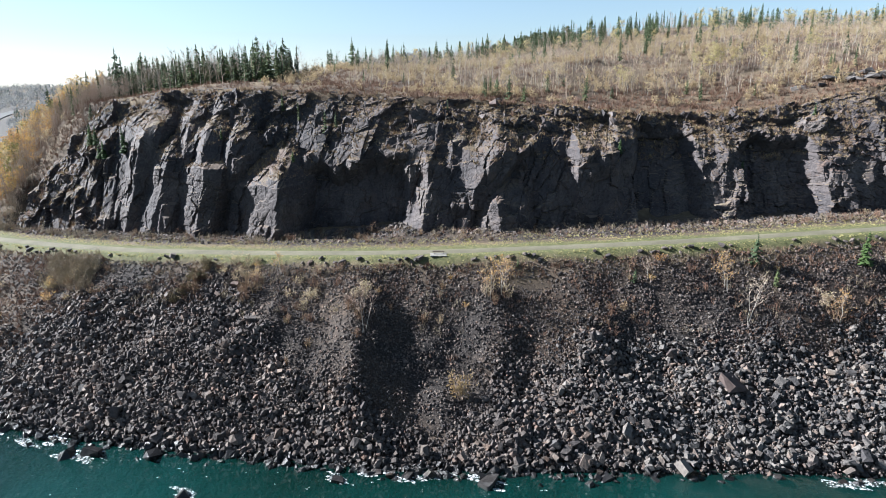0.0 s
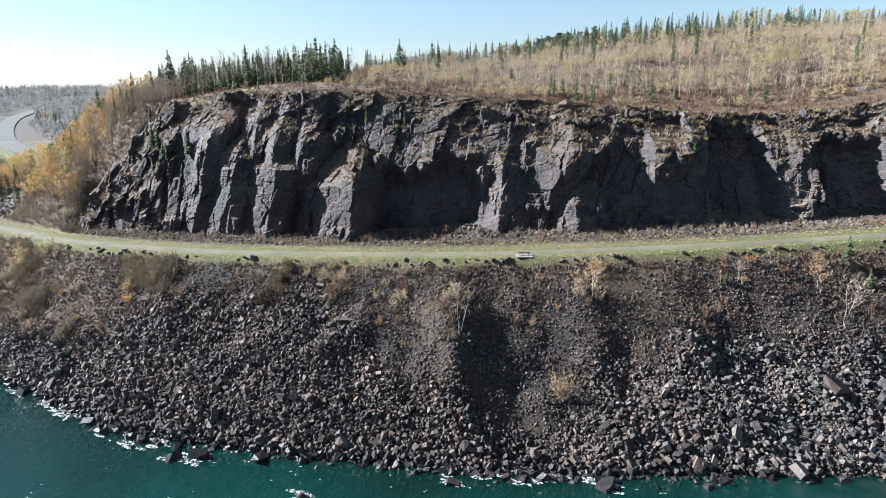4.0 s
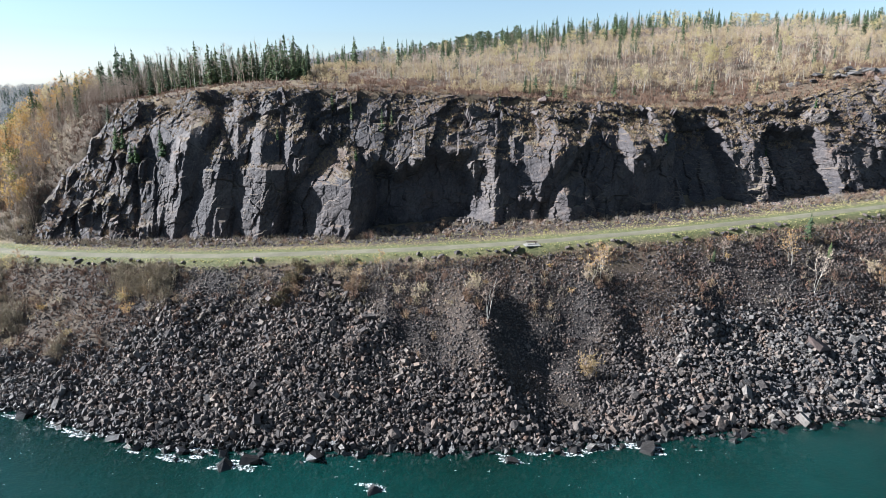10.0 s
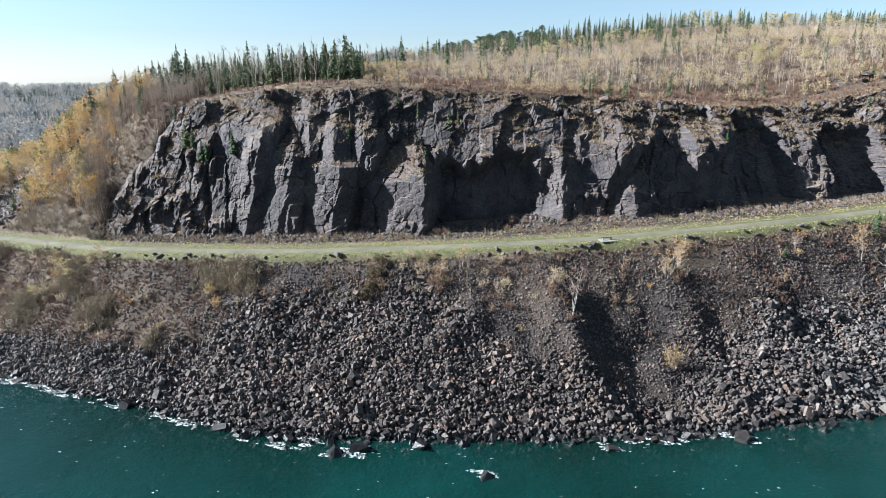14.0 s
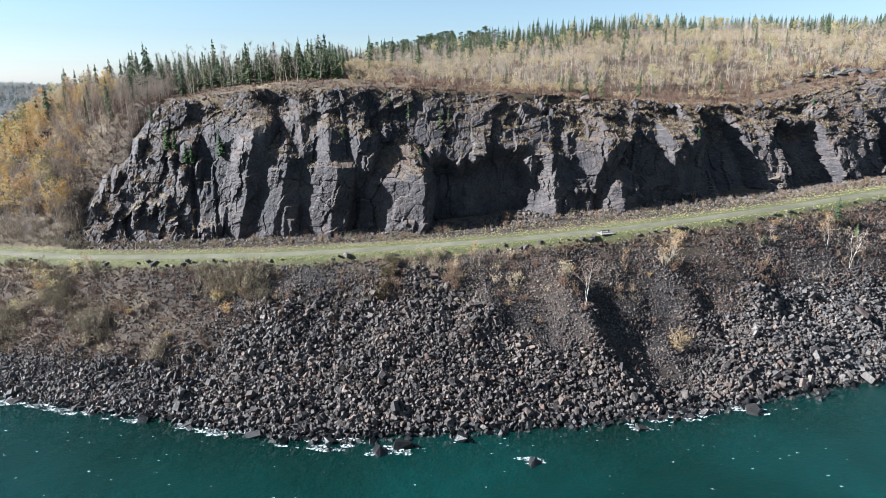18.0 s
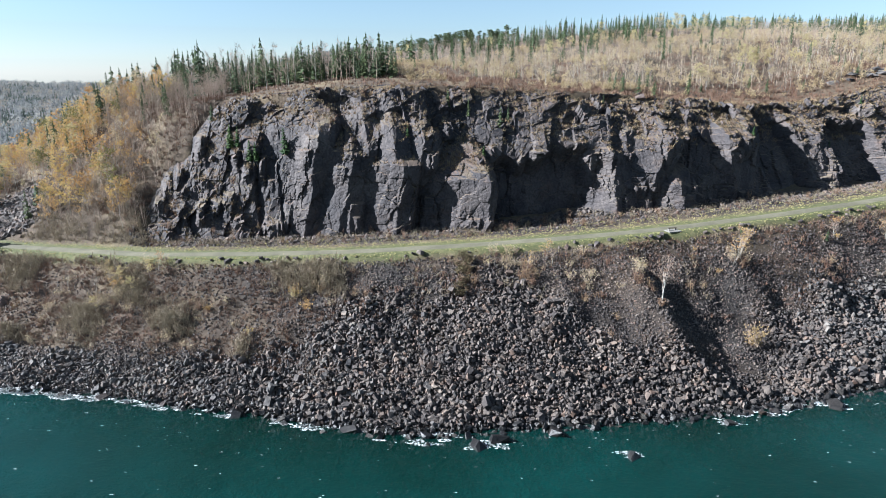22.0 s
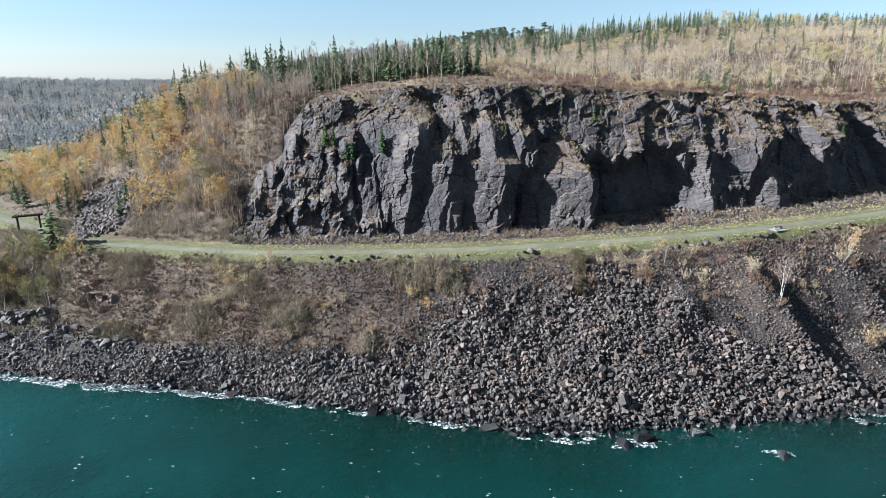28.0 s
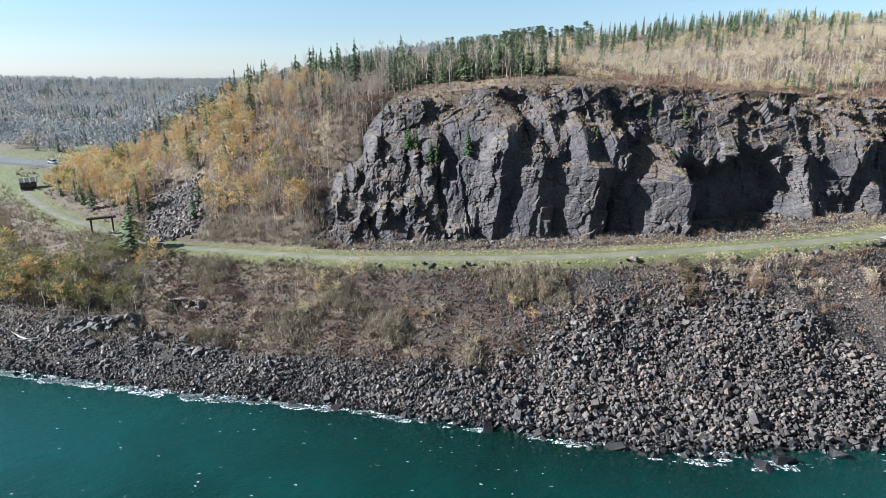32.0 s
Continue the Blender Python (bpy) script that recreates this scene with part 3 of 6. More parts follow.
# ---- boulders ----
def boulder_shape(seed, flat=0.9, extra=4):
    """An angular block: the hull of a few random points; verts and triangles."""
    r = random.Random(seed)
    bm = bmesh.new()
    for cx_, cy_, cz_ in ((i, j, k) for i in (-1, 1) for j in (-1, 1) for k in (-1, 1)):
        p = Vector((cx_, cy_, cz_)) * r.uniform(0.7, 1.0) + Vector((r.gauss(0, 0.23), r.gauss(0, 0.23), r.gauss(0, 0.23)))
        bm.verts.new((p.x * 0.5, p.y * 0.42, p.z * 0.4 * flat))
    for _ in range(extra):
        p = Vector((r.gauss(0, 1), r.gauss(0, 1), r.gauss(0, 1))).normalized()
        bm.verts.new((p.x * 0.62, p.y * 0.52, p.z * 0.46 * flat))
    bmesh.ops.convex_hull(bm, input=bm.verts[:])
    for vv in [q for q in bm.verts if not q.link_faces]:
        bm.verts.remove(vv)
    bmesh.ops.triangulate(bm, faces=bm.faces[:])
    bm.verts.index_update()
    V = np.array([q.co[:] for q in bm.verts])
    F = np.array([[q.index for q in f.verts] for f in bm.faces])
    bm.free()
    return V, F


SHAPES = [boulder_shape(s) for s in range(14)]
PLAIN = [boulder_shape(s + 40, 0.85, 1) for s in range(14)]


def scatter_mesh(name, shapes, places, material):
    """Joins many turned and scaled copies. places: (x, y, z, size or 3 sizes, rx, ry, rz, shape)."""
    VV, FF, n = [], [], 0
    for k, (V, F) in enumerate(shapes):
        mine = [q for q in places if q[7] == k]
        if not mine:
            continue
        at = np.array([q[:3] for q in mine])
        size = np.array([q[3] if isinstance(q[3], tuple) else (q[3],) * 3 for q in mine])
        ang = np.array([q[4:7] for q in mine])
        (ca, cb, cc), (sa, sb, sc) = np.cos(ang).T, np.sin(ang).T
        R = np.empty((len(mine), 3, 3))
        R[:, 0] = np.stack([cc * cb, cc * sb * sa - sc * ca, cc * sb * ca + sc * sa], -1)
        R[:, 1] = np.stack([sc * cb, sc * sb * sa + cc * ca, sc * sb * ca - cc * sa], -1)
        R[:, 2] = np.stack([-sb, cb * sa, cb * ca], -1)
        W = np.einsum("nij,nvj->nvi", R, V[None] * size[:, None]) + at[:, None]
        VV.append(W.reshape(-1, 3))
        FF.append((F[None] + (n + np.arange(len(mine)) * len(V))[:, None, None]).reshape(-1, 3))
        n += len(mine) * len(V)
    return mesh_from(name, np.concatenate(VV), np.concatenate(FF), material)


rng = random.Random(7)
small, large = [], []


pick = np.random.RandomState(3)
X, K, U = pick.uniform(-170, 105, 160000), pick.uniform(-0.3, 1.0, 160000), pick.uniform(0, 1, (160000, 3))
CO = coarse(X, K)
keep = U[:, 0] < np.where(CO > 0.5, 0.5, 0.36 + 0.1 * (X < -75)) * np.where((CO < 0.5) & (X < -70), np.where(X < -115, 0.14, 0.2), 1)
X, K, CO = X[keep], K[keep], CO[keep]
low = np.clip((0.28 - K) / 0.28, 0, 1)
S = (0.17 + 0.21 * CO + 0.07 * low * (X > -80) + 0.08 * CO * step01(5, 40, X) * low) * np.exp(pick.normal(0, 0.34, len(X)))
S = np.minimum(np.where(X < -88, S * 0.85, S), 1.5)
cand = list(zip(X.tolist(), K.tolist(), S.tolist()))
bx = np.array([q[0] for q in cand])
by = shore_y(bx) + np.array([q[1] for q in cand]) * (trail_y(bx) - 4 - shore_y(bx))
bz = land(bx, by)
for (x, k, s), y, z in zip(cand, by, bz):
    row = (x, float(y), float(z) + rng.uniform(-0.9, 0.75) * s, (s * rng.uniform(1.0, 1.35), s * rng.uniform(0.9, 1.2), s * rng.uniform(0.9, 1.3)),
           rng.uniform(-1.2, 1.2), rng.uniform(-1.2, 1.2), rng.uniform(0, 6.28), rng.randrange(14))
    (large if s > 0.72 and len(large) < 290 and z > 0.1 else small).append(row)
M_PALEROCK = rock_material("pale weathered boulders", (0.053, 0.051, 0.051), (0.084, 0.079, 0.076), (0.128, 0.118, 0.11), (0.098, 0.078, 0.064))
newer = [q for q in small if q[0] > 8 + 22 * rng.random() and q[2] < 14]
took = set(map(id, newer))
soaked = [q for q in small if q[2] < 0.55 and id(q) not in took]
newer = [q for q in newer if q[2] >= 0.55]
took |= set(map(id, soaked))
cobbles = [q for q in small if q[0] < -46 - 50 * rng.random() and id(q) not in took]
took |= set(map(id, cobbles))
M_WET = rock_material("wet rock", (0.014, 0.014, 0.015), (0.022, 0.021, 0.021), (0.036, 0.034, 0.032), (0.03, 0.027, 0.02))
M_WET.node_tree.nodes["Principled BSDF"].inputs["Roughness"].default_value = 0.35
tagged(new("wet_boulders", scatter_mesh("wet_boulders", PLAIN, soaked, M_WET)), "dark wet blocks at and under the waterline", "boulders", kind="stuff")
tagged(new("pale_boulder_field", scatter_mesh("pale_boulder_field", PLAIN, newer, M_PALEROCK)), "pale grey weathered blocks over the lower slope", "boulders", kind="stuff")
tagged(new("beach_cobbles", scatter_mesh("beach_cobbles", PLAIN, cobbles, M_PALEROCK)), "pale grey cobbles and blocks along the stony beach", "cobbles", kind="stuff")
tagged(new("boulder_field", scatter_mesh("boulder_field", PLAIN, [q for q in small if id(q) not in took], M_BOULDER)), "dark grey angular talus blocks covering the slope to the water", "boulders", kind="stuff")
shape_mesh = [mesh_from("boulder", V, F, M_BOULDER) for V, F in SHAPES]
for x, y, z, s, rx, ry, rz, k in large:
    ob = new("boulder", shape_mesh[k])
    ob.location, ob.rotation_euler, ob.scale = (x, y, z), (rx, ry, rz), s
    tagged(ob, "large grey angular basalt boulder on the talus slope", "boulder", group="talus boulders")

# fine scree between the blocks
STONES = []
for q in range(8):
    r6 = random.Random(300 + q)
    V = np.array([(0.55, 0, 0), (-0.55, 0, 0), (0, 0.5, 0), (0, -0.5, 0), (0, 0, 0.42), (0, 0, -0.4)]) + np.array([[r6.uniform(-0.2, 0.2) for _ in range(3)] for _ in range(6)])
    STONES.append((V, np.array([(0, 2, 4), (2, 1, 4), (1, 3, 4), (3, 0, 4), (2, 0, 5), (1, 2, 5), (3, 1, 5), (0, 3, 5)])))
X, K, U = pick.uniform(-172, 105, 90000), pick.uniform(0.0, 1.0, 90000), pick.uniform(0, 1, 90000)
keep = (U < np.where(X < -75, np.where(K < 0.36, 1.0, np.where(X < -125, 0.1, 0.4)), 0.85)) & (smooth_noise(X, K * 40, 6, 171) > -0.75)
X, K = X[keep][:46000], K[keep][:46000]
Y = shore_y(X) + K * (trail_y(X) - 4.2 - shore_y(X))
Z = land(X, Y)
S = pick.uniform(0.18, 0.5, len(X))
A = pick.uniform(-1.5, 1.5, (len(X), 3))
rows = [(x, y, z + 0.1 * q, q, a[0], a[1], a[2] * 2, k % 8) for k, (x, y, z, q, a) in enumerate(zip(X.tolist(), Y.tolist(), Z.tolist(), S.tolist(), A.tolist()))]
tagged(new("fine_scree", scatter_mesh("fine_scree", STONES, rows, M_BOULDER)), "small grey stones between the talus blocks", "scree", kind="stuff")


# ---- plants: materials ----
def leaf_material(name, stops, through_light=0.35, rough=0.8):
    """Leaves, needles or twigs: a tone for each plant and for each leaf, some light shining through."""
    m, nt, b = mat(name, rough)
    geo, oi = nt.nodes.new("ShaderNodeNewGeometry"), nt.nodes.new("ShaderNodeObjectInfo")
    a = nt.nodes.new("ShaderNodeMath")
    a.operation = 'MULTIPLY_ADD'
    nt.links.new(geo.outputs["Random Per Island"], a.inputs[0])
    a.inputs[1].default_value = 0.45
    s = nt.nodes.new("ShaderNodeMath")
    s.operation = 'MULTIPLY'
    nt.links.new(oi.outputs["Random"], s.inputs[0])
    s.inputs[1].default_value = 0.55
    nt.links.new(s.outputs[0], a.inputs[2])
    c = ramp(nt, a.outputs[0], stops)
    nt.links.new(c.outputs[0], b.inputs["Base Color"])
    if through_light:
        tr = nt.nodes.new("ShaderNodeBsdfTranslucent")
        nt.links.new(c.outputs[0], tr.inputs[0])
        mx = nt.nodes.new("ShaderNodeMixShader")
        mx.inputs[0].default_value = through_light
        nt.links.new(b.outputs[0], mx.inputs[1])
        nt.links.new(tr.outputs[0], mx.inputs[2])
        nt.links.new(mx.outputs[0], nt.nodes["Material Output"].inputs[0])
    return m


M_NEEDLE = leaf_material("spruce needles", [(0.0, (0.03, 0.047, 0.022)), (0.5, (0.058, 0.078, 0.034)), (1.0, (0.105, 0.12, 0.046))], 0.15)
M_CEDAR = leaf_material("cedar foliage", [(0.0, (0.02, 0.042, 0.014)), (1.0, (0.06, 0.095, 0.026))], 0.2)
M_GOLD = leaf_material("golden leaves", [(0.0, (0.23, 0.12, 0.06)), (0.3, (0.35, 0.205, 0.08)), (0.65, (0.42, 0.30, 0.105)), (1.0, (0.31, 0.275, 0.115))], 0.4)
M_OLIVE = leaf_material("olive leaves", [(0.0, (0.075, 0.085, 0.03)), (0.5, (0.13, 0.125, 0.045)), (1.0, (0.22, 0.175, 0.065))], 0.35)
M_PALE = leaf_material("pale yellow leaves", [(0.0, (0.30, 0.24, 0.155)), (0.5, (0.38, 0.31, 0.185)), (1.0, (0.42, 0.355, 0.19))], 0.4)
M_YELLOW = leaf_material("bright yellow leaves", [(0.0, (0.31, 0.24, 0.105)), (0.5, (0.37, 0.31, 0.15)), (1.0, (0.34, 0.305, 0.15))], 0.4)
M_TWIG = leaf_material("bare twigs", [(0.0, (0.17, 0.12, 0.095)), (0.5, (0.26, 0.20, 0.155)), (1.0, (0.36, 0.30, 0.235))], 0.0)
M_BRUSH = leaf_material("rusty brush", [(0.0, (0.09, 0.05, 0.038)), (0.4, (0.15, 0.09, 0.06)), (0.75, (0.22, 0.155, 0.09)), (1.0, (0.27, 0.22, 0.12))], 0.1)
M_STRAW = leaf_material("dry grass", [(0.0, (0.15, 0.17, 0.05)), (0.5, (0.29, 0.27, 0.105)), (1.0, (0.44, 0.37, 0.19))], 0.3)
# the bluish greys put the haze of distance into the leaf colour
M_FAR = leaf_material("far woods", [(0.0, (0.1, 0.1, 0.1)), (1.0, (0.1, 0.1, 0.1))], 0.5)
_nt = M_FAR.node_tree
_c = ramp(_nt, noise_tex(_nt, 0.06, 2, 0.5).outputs[0], [(0.34, (0.085, 0.093, 0.098)), (0.45, (0.14, 0.145, 0.147)), (0.56, (0.19, 0.185, 0.175)), (0.66, (0.19, 0.15, 0.115)), (0.78, (0.19, 0.18, 0.13))])
_nt.links.new(_c.outputs[0], _nt.nodes["Principled BSDF"].inputs["Base Color"])
_nt.links.new(_c.outputs[0], _nt.nodes["Translucent BSDF"].inputs[0])
M_BARK = simple_material("dark bark", [(0.4, (0.06, 0.048, 0.04)), (0.6, (0.10, 0.085, 0.07))], 2.0)
M_WHITE = simple_material("white birch bark", [(0.36, (0.10, 0.09, 0.08)), (0.46, (0.30, 0.28, 0.245)), (0.7, (0.40, 0.375, 0.33))], 1.7)


# ---- plants: shapes of height 1, as (verts, triangles) ----
class Soup:
    """A growing heap of triangles."""

    def __init__(self):
        self.v, self.f = [], []

    def tri(self, a, b, c):
        n = len(self.v)
        self.v += [tuple(a), tuple(b), tuple(c)]
        self.f.append((n, n + 1, n + 2))

    def quad(self, a, b, c, d):
        n = len(self.v)
        self.v += [tuple(a), tuple(b), tuple(c), tuple(d)]
        self.f += [(n, n + 1, n + 2), (n, n + 2, n + 3)]

    def tube(self, pts, radii, sides=5):
        n = len(self.v)
        for p, r in zip(pts, radii):
            for k in range(sides):
                a = 6.2832 * k / sides
                self.v.append((p[0] + r * math.cos(a), p[1] + r * math.sin(a), p[2]))
        for i in range(len(pts) - 1):
            for k in range(sides):
                a, b = n + i * sides + k, n + i * sides + (k + 1) % sides
                self.f += [(a, b, b + sides), (a, b + sides, a + sides)]

    def blade(self, p, q, w, r):
        """A thin tapering twig from p to q."""
        d = (q - p)
        side = d.cross(Vector((r.uniform(-1, 1), r.uniform(-1, 1), r.uniform(-1, 1))))
        side = side.normalized() * w if side.length > 1e-6 else Vector((w, 0, 0))
        self.tri(p - side, p + side, q)

    def leaf(self, p, s, r):
        u = Vector((r.gauss(0, 1), r.gauss(0, 1), r.gauss(0, 1))).normalized() * s
        w = u.cross(Vector((r.gauss(0, 1), r.gauss(0, 1), r.gauss(0, 1)))).normalized() * s * 0.75
        self.quad(p - u, p + w, p + u * 0.9, p - w * 0.9)

    def arrays(self):
        return np.array(self.v, float), np.array(self.f)


def bent_trunk(r, top=1.0, wob=0.03, base=(0.0, 0.0), lean=0.0):
    a = r.uniform(0, 6.28)
    pts = []
    for i in range(7):
        t = i / 6
        pts.append((base[0] + lean * t * math.cos(a) + r.gauss(0, wob) * t * (1 - t), base[1] + lean * t * math.sin(a) + r.gauss(0, wob) * t * (1 - t), t * top - (0.03 if i == 0 else 0)))
    return pts


def along(pts, t):
    t = max(0, min(0.9999, t)) * (len(pts) - 1)
    i = int(t)
    return Vector(pts[i]).lerp(Vector(pts[i + 1]), t - i)


def spruce_shape(seed, width=0.19, levels=21, bare=0.08, ragged=0.65):
    r = random.Random(seed)
    tr, cr = Soup(), Soup()
    tr.tube([(0, 0, -0.04), (0.004, 0, 0.5), (0, 0, 0.98)], [0.018, 0.010, 0.002], 5)
    for i in range(levels):
        t = bare + (1 - bare) * (i + r.uniform(-0.3, 0.3)) / levels
        rad = (width * (1 - t) ** 0.8 + 0.012) * r.uniform(0.62, 1.15)
        for k in range(6):
            if r.random() < 0.12:
                continue
            a = 6.2832 * (k + r.uniform(0, 1)) / 6
            t = max(bare, t + r.uniform(-0.012, 0.012))
            L = rad * r.uniform(1 - ragged, 1.15)
            dx, dy = math.cos(a), math.sin(a)
            z0, z1 = t + 0.015, t - 0.3 * L - r.uniform(-0.015, 0.02)
            w = L * r.uniform(0.22, 0.38)
            root, tip = Vector((0, 0, z0)), Vector((dx * L, dy * L, z1))
            m1 = Vector((dx * L * 0.55 - dy * w, dy * L * 0.55 + dx * w, (z0 + z1) / 2 - 0.012))
            m2 = Vector((dx * L * 0.55 + dy * w, dy * L * 0.55 - dx * w, (z0 + z1) / 2 - 0.012))
            n = len(cr.v)
            cr.v += [tuple(root), tuple(m1), tuple(tip), tuple(m2), tuple((m1 + tip) / 2 + Vector((0, 0, -0.03))), tuple((m2 + tip) / 2 + Vector((0, 0, -0.03)))]
            cr.f += [(n, n + 1, n + 2), (n, n + 2, n + 3), (n + 1, n + 4, n + 2), (n + 3, n + 2, n + 5)]
    cr.tri((0.006, 0, 0.95), (-0.006, 0.004, 0.95), (0, 0, 1.03))
    return tr.arrays(), cr.arrays()


def pine_shape(seed):
    """A tall old pine: clear stem, uneven tufted crown."""
    r = random.Random(seed)
    tr, cr = Soup(), Soup()
    tr.tube(bent_trunk(r, 1.0), [0.018, 0.016, 0.013, 0.011, 0.008, 0.005, 0.002])
    for i in range(22):
        t, a = r.uniform(0.3, 1.0), r.uniform(0, 6.28)
        L = r.uniform(0.06, 0.2) * (1.25 - t)
        c = Vector((math.cos(a) * L, math.sin(a) * L, t))
        for _ in range(16):
            cr.leaf(c + Vector((r.gauss(0, 0.035), r.gauss(0, 0.035), r.gauss(0, 0.016))), 0.028, r)
    return tr.arrays(), cr.arrays()


def bare_shape(seed, stems=1, limbs=13, spread=0.2, low=0.38, leaves=0, leaf=0.03, twigs=11, thick=0.0105):
    """A leafless or half-leafed tree: white stem, limbs, a haze of twigs, some leaves."""
    r = random.Random(seed)
    tr, cr, lf = Soup(), Soup(), Soup()
    for s in range(stems):
        base = (r.uniform(-0.05, 0.05), r.uniform(-0.05, 0.05)) if stems > 1 else (0, 0)
        pts = bent_trunk(r, r.uniform(0.8, 1.0) if stems > 1 else 1.0, 0.05, base, r.uniform(0.05, 0.28) if stems > 1 else r.uniform(0, 0.07))
        tr.tube(pts, [thick, thick * 0.85, thick * 0.7, thick * 0.55, thick * 0.42, thick * 0.3, 0.001], 4)
        for _ in range(limbs):
            t, a = r.uniform(low, 0.95), r.uniform(0, 6.28)
            L = spread * r.uniform(0.6, 1.2) * (1.25 - t) / 0.6
            p = along(pts, t)
            q = p + Vector((math.cos(a) * L, math.sin(a) * L, L * r.uniform(0.5, 1.3)))
            cr.blade(p, q, 0.004, r)
            for _ in range(twigs):
                b = p.lerp(q, r.uniform(0.25, 1.0))
                e = b + Vector((r.gauss(0, 0.05), r.gauss(0, 0.05), abs(r.gauss(0.03, 0.05)))) * (spread / 0.2)
                cr.blade(b, e, 0.0028, r)
                for _ in range(leaves):
                    lf.leaf(b.lerp(e, r.uniform(0.3, 1.2)) + Vector((r.gauss(0, 0.012), r.gauss(0, 0.012), r.gauss(0, 0.012))), leaf * r.uniform(0.6, 1.1), r)
    out = [tr.arrays(), cr.arrays()]
    if leaves:
        out.append(lf.arrays())
    return tuple(out)


def shrub_shape(seed, stems=16, leaves=0, leaf=0.05, thin=9, broad=1.0):
    """A low thicket of stems and twigs."""
    r = random.Random(seed)
    st, lf = Soup(), Soup()
    for _ in range(stems):
        a, sp = r.uniform(0, 6.28), r.uniform(0.1, 0.75)
        p = Vector((math.cos(a) * 0.12, math.sin(a) * 0.12, -0.05))
        q = Vector((math.cos(a) * sp, math.sin(a) * sp, r.uniform(0.5, 1.0)))
        st.blade(p, q, 0.018 * broad, r)
        for _ in range(thin):
            b = p.lerp(q, r.uniform(0.3, 1.0))
            e = b + Vector((r.gauss(0, 0.14), r.gauss(0, 0.14), abs(r.gauss(0.06, 0.12))))
            st.blade(b, e, 0.014 * broad, r)
            for _ in range(leaves):
                lf.leaf(b.lerp(e, r.uniform(0.4, 1.2)), leaf * r.uniform(0.6, 1.2), r)
    return (st.arrays(), lf.arrays()) if leaves else (st.arrays(),)


def tuft_shape(seed, blades=9, spread=0.6, width=0.05):
    r = random.Random(seed)
    s = Soup()
    for _ in range(blades):
        a, sp = r.uniform(0, 6.28), r.uniform(0.1, spread)
        p = Vector((math.cos(a) * sp * 0.5, math.sin(a) * sp * 0.5, -0.08))
        s.blade(p, p + Vector((math.cos(a) * sp, math.sin(a) * sp, r.uniform(0.45, 1.0))), width, r)
    return s.arrays()


# ---- plants: things ----
def part(name, shape, material, parent, label=""):
    ob = new(name, mesh_from(name, *shape, material))
    ob.parent = parent
    if label:
        tagged(ob, label)
    return ob


def plant(name, pieces, label, category, group):
    """A plant from (part name, shape, material); returns the first one, to be copied."""
    e = new(name)
    e.empty_display_size = 0.2
    tagged(e, label, category, group)
    for n, s, m in pieces:
        part(n, s, m, e)
    return e


def put(first, used, x, y, z, h, rz, lean=0.0, wide=1.0):
    m = Matrix.LocRotScale((x, y, z), Euler((lean, lean * 0.5, rz)), (h * wide, h * wide, h))
    if not used:
        first.matrix_basis = m
        return first
    keep = first.matrix_basis.copy()
    first.matrix_basis = Matrix.Identity(4)
    ob = copy_thing(first, m)
    first.matrix_basis = keep
    return ob


class Grove:
    """Variants of one kind of plant, planted one by one."""

    def __init__(self, name, variants, label, category, group):
        self.firsts = [plant(name, v, label, category, group) for v in variants]
        self.used = [False] * len(variants)

    def add(self, x, y, h, r, sink=0.05, z=None, k=None, wide=None):
        k = r.randrange(len(self.firsts)) if k is None else k
        if z is None:
            z = float(land([x], [y])[0])
        ob = put(self.firsts[k], self.used[k], x, y, z - sink, h, r.uniform(0, 6.28), r.gauss(0, 0.03), wide or r.uniform(0.85, 1.15))
        self.used[k] = True
        return ob


rng = random.Random(23)
SPRUCE = [spruce_shape(s, w) for s, w in ((1, 0.15), (2, 0.19), (3, 0.125), (4, 0.23), (5, 0.17), (6, 0.21))]
BARE = [bare_shape(s) for s in range(10, 16)]
GOLDT = [bare_shape(s, leaves=5, leaf=0.027, twigs=7, spread=0.25, low=0.2) for s in range(20, 24)]
spruces = Grove("spruce_tree", [[("trunk", s[0], M_BARK), ("crown", s[1], M_NEEDLE)] for s in SPRUCE], "dark green narrow spruce tree on the rocky hill", "tree", "spruces on the hill")
aspens = Grove("bare_aspen", [[("trunk", s[0], M_WHITE), ("crown", s[1], M_TWIG)] for s in BARE], "leafless pale-stemmed aspen on the brown hillside", "tree", "bare aspens")
golden = Grove("golden_aspen", [[("trunk", s[0], M_WHITE), ("branchwork", s[1], M_TWIG), ("foliage", s[2], M_GOLD)] for s in GOLDT], "aspen with golden orange autumn leaves on the slope", "tree", "golden trees")
pales = Grove("pale_aspen", [[("trunk", s[0], M_WHITE), ("branchwork", s[1], M_TWIG), ("foliage", s[2], M_PALE)] for s in
                             [bare_shape(q, leaves=3, leaf=0.019, twigs=8) for q in (31, 32, 33)]], "thin aspen with pale yellow leaves on the hill", "tree", "pale aspens")
olives = Grove("olive_tree", [[("trunk", s[0], M_WHITE), ("branchwork", s[1], M_TWIG), ("foliage", s[2], M_OLIVE)] for s in
                              [bare_shape(q, leaves=5, leaf=0.028, twigs=7, spread=0.26, low=0.2) for q in (41, 42, 43)]], "broadleaf tree with olive and yellow leaves above the shore", "tree", "shore trees")
cedars = Grove("cedar_tree", [[("trunk", s[0], M_BARK), ("crown", s[1], M_CEDAR)] for s in [spruce_shape(51, 0.26, 34, 0.0, 0.4), spruce_shape(52, 0.22, 34, 0.0, 0.4)]], "small bushy green cedar on the rock", "tree", "cedars")


def over_crest(x, d):
    return float(crest_y(x)) + d


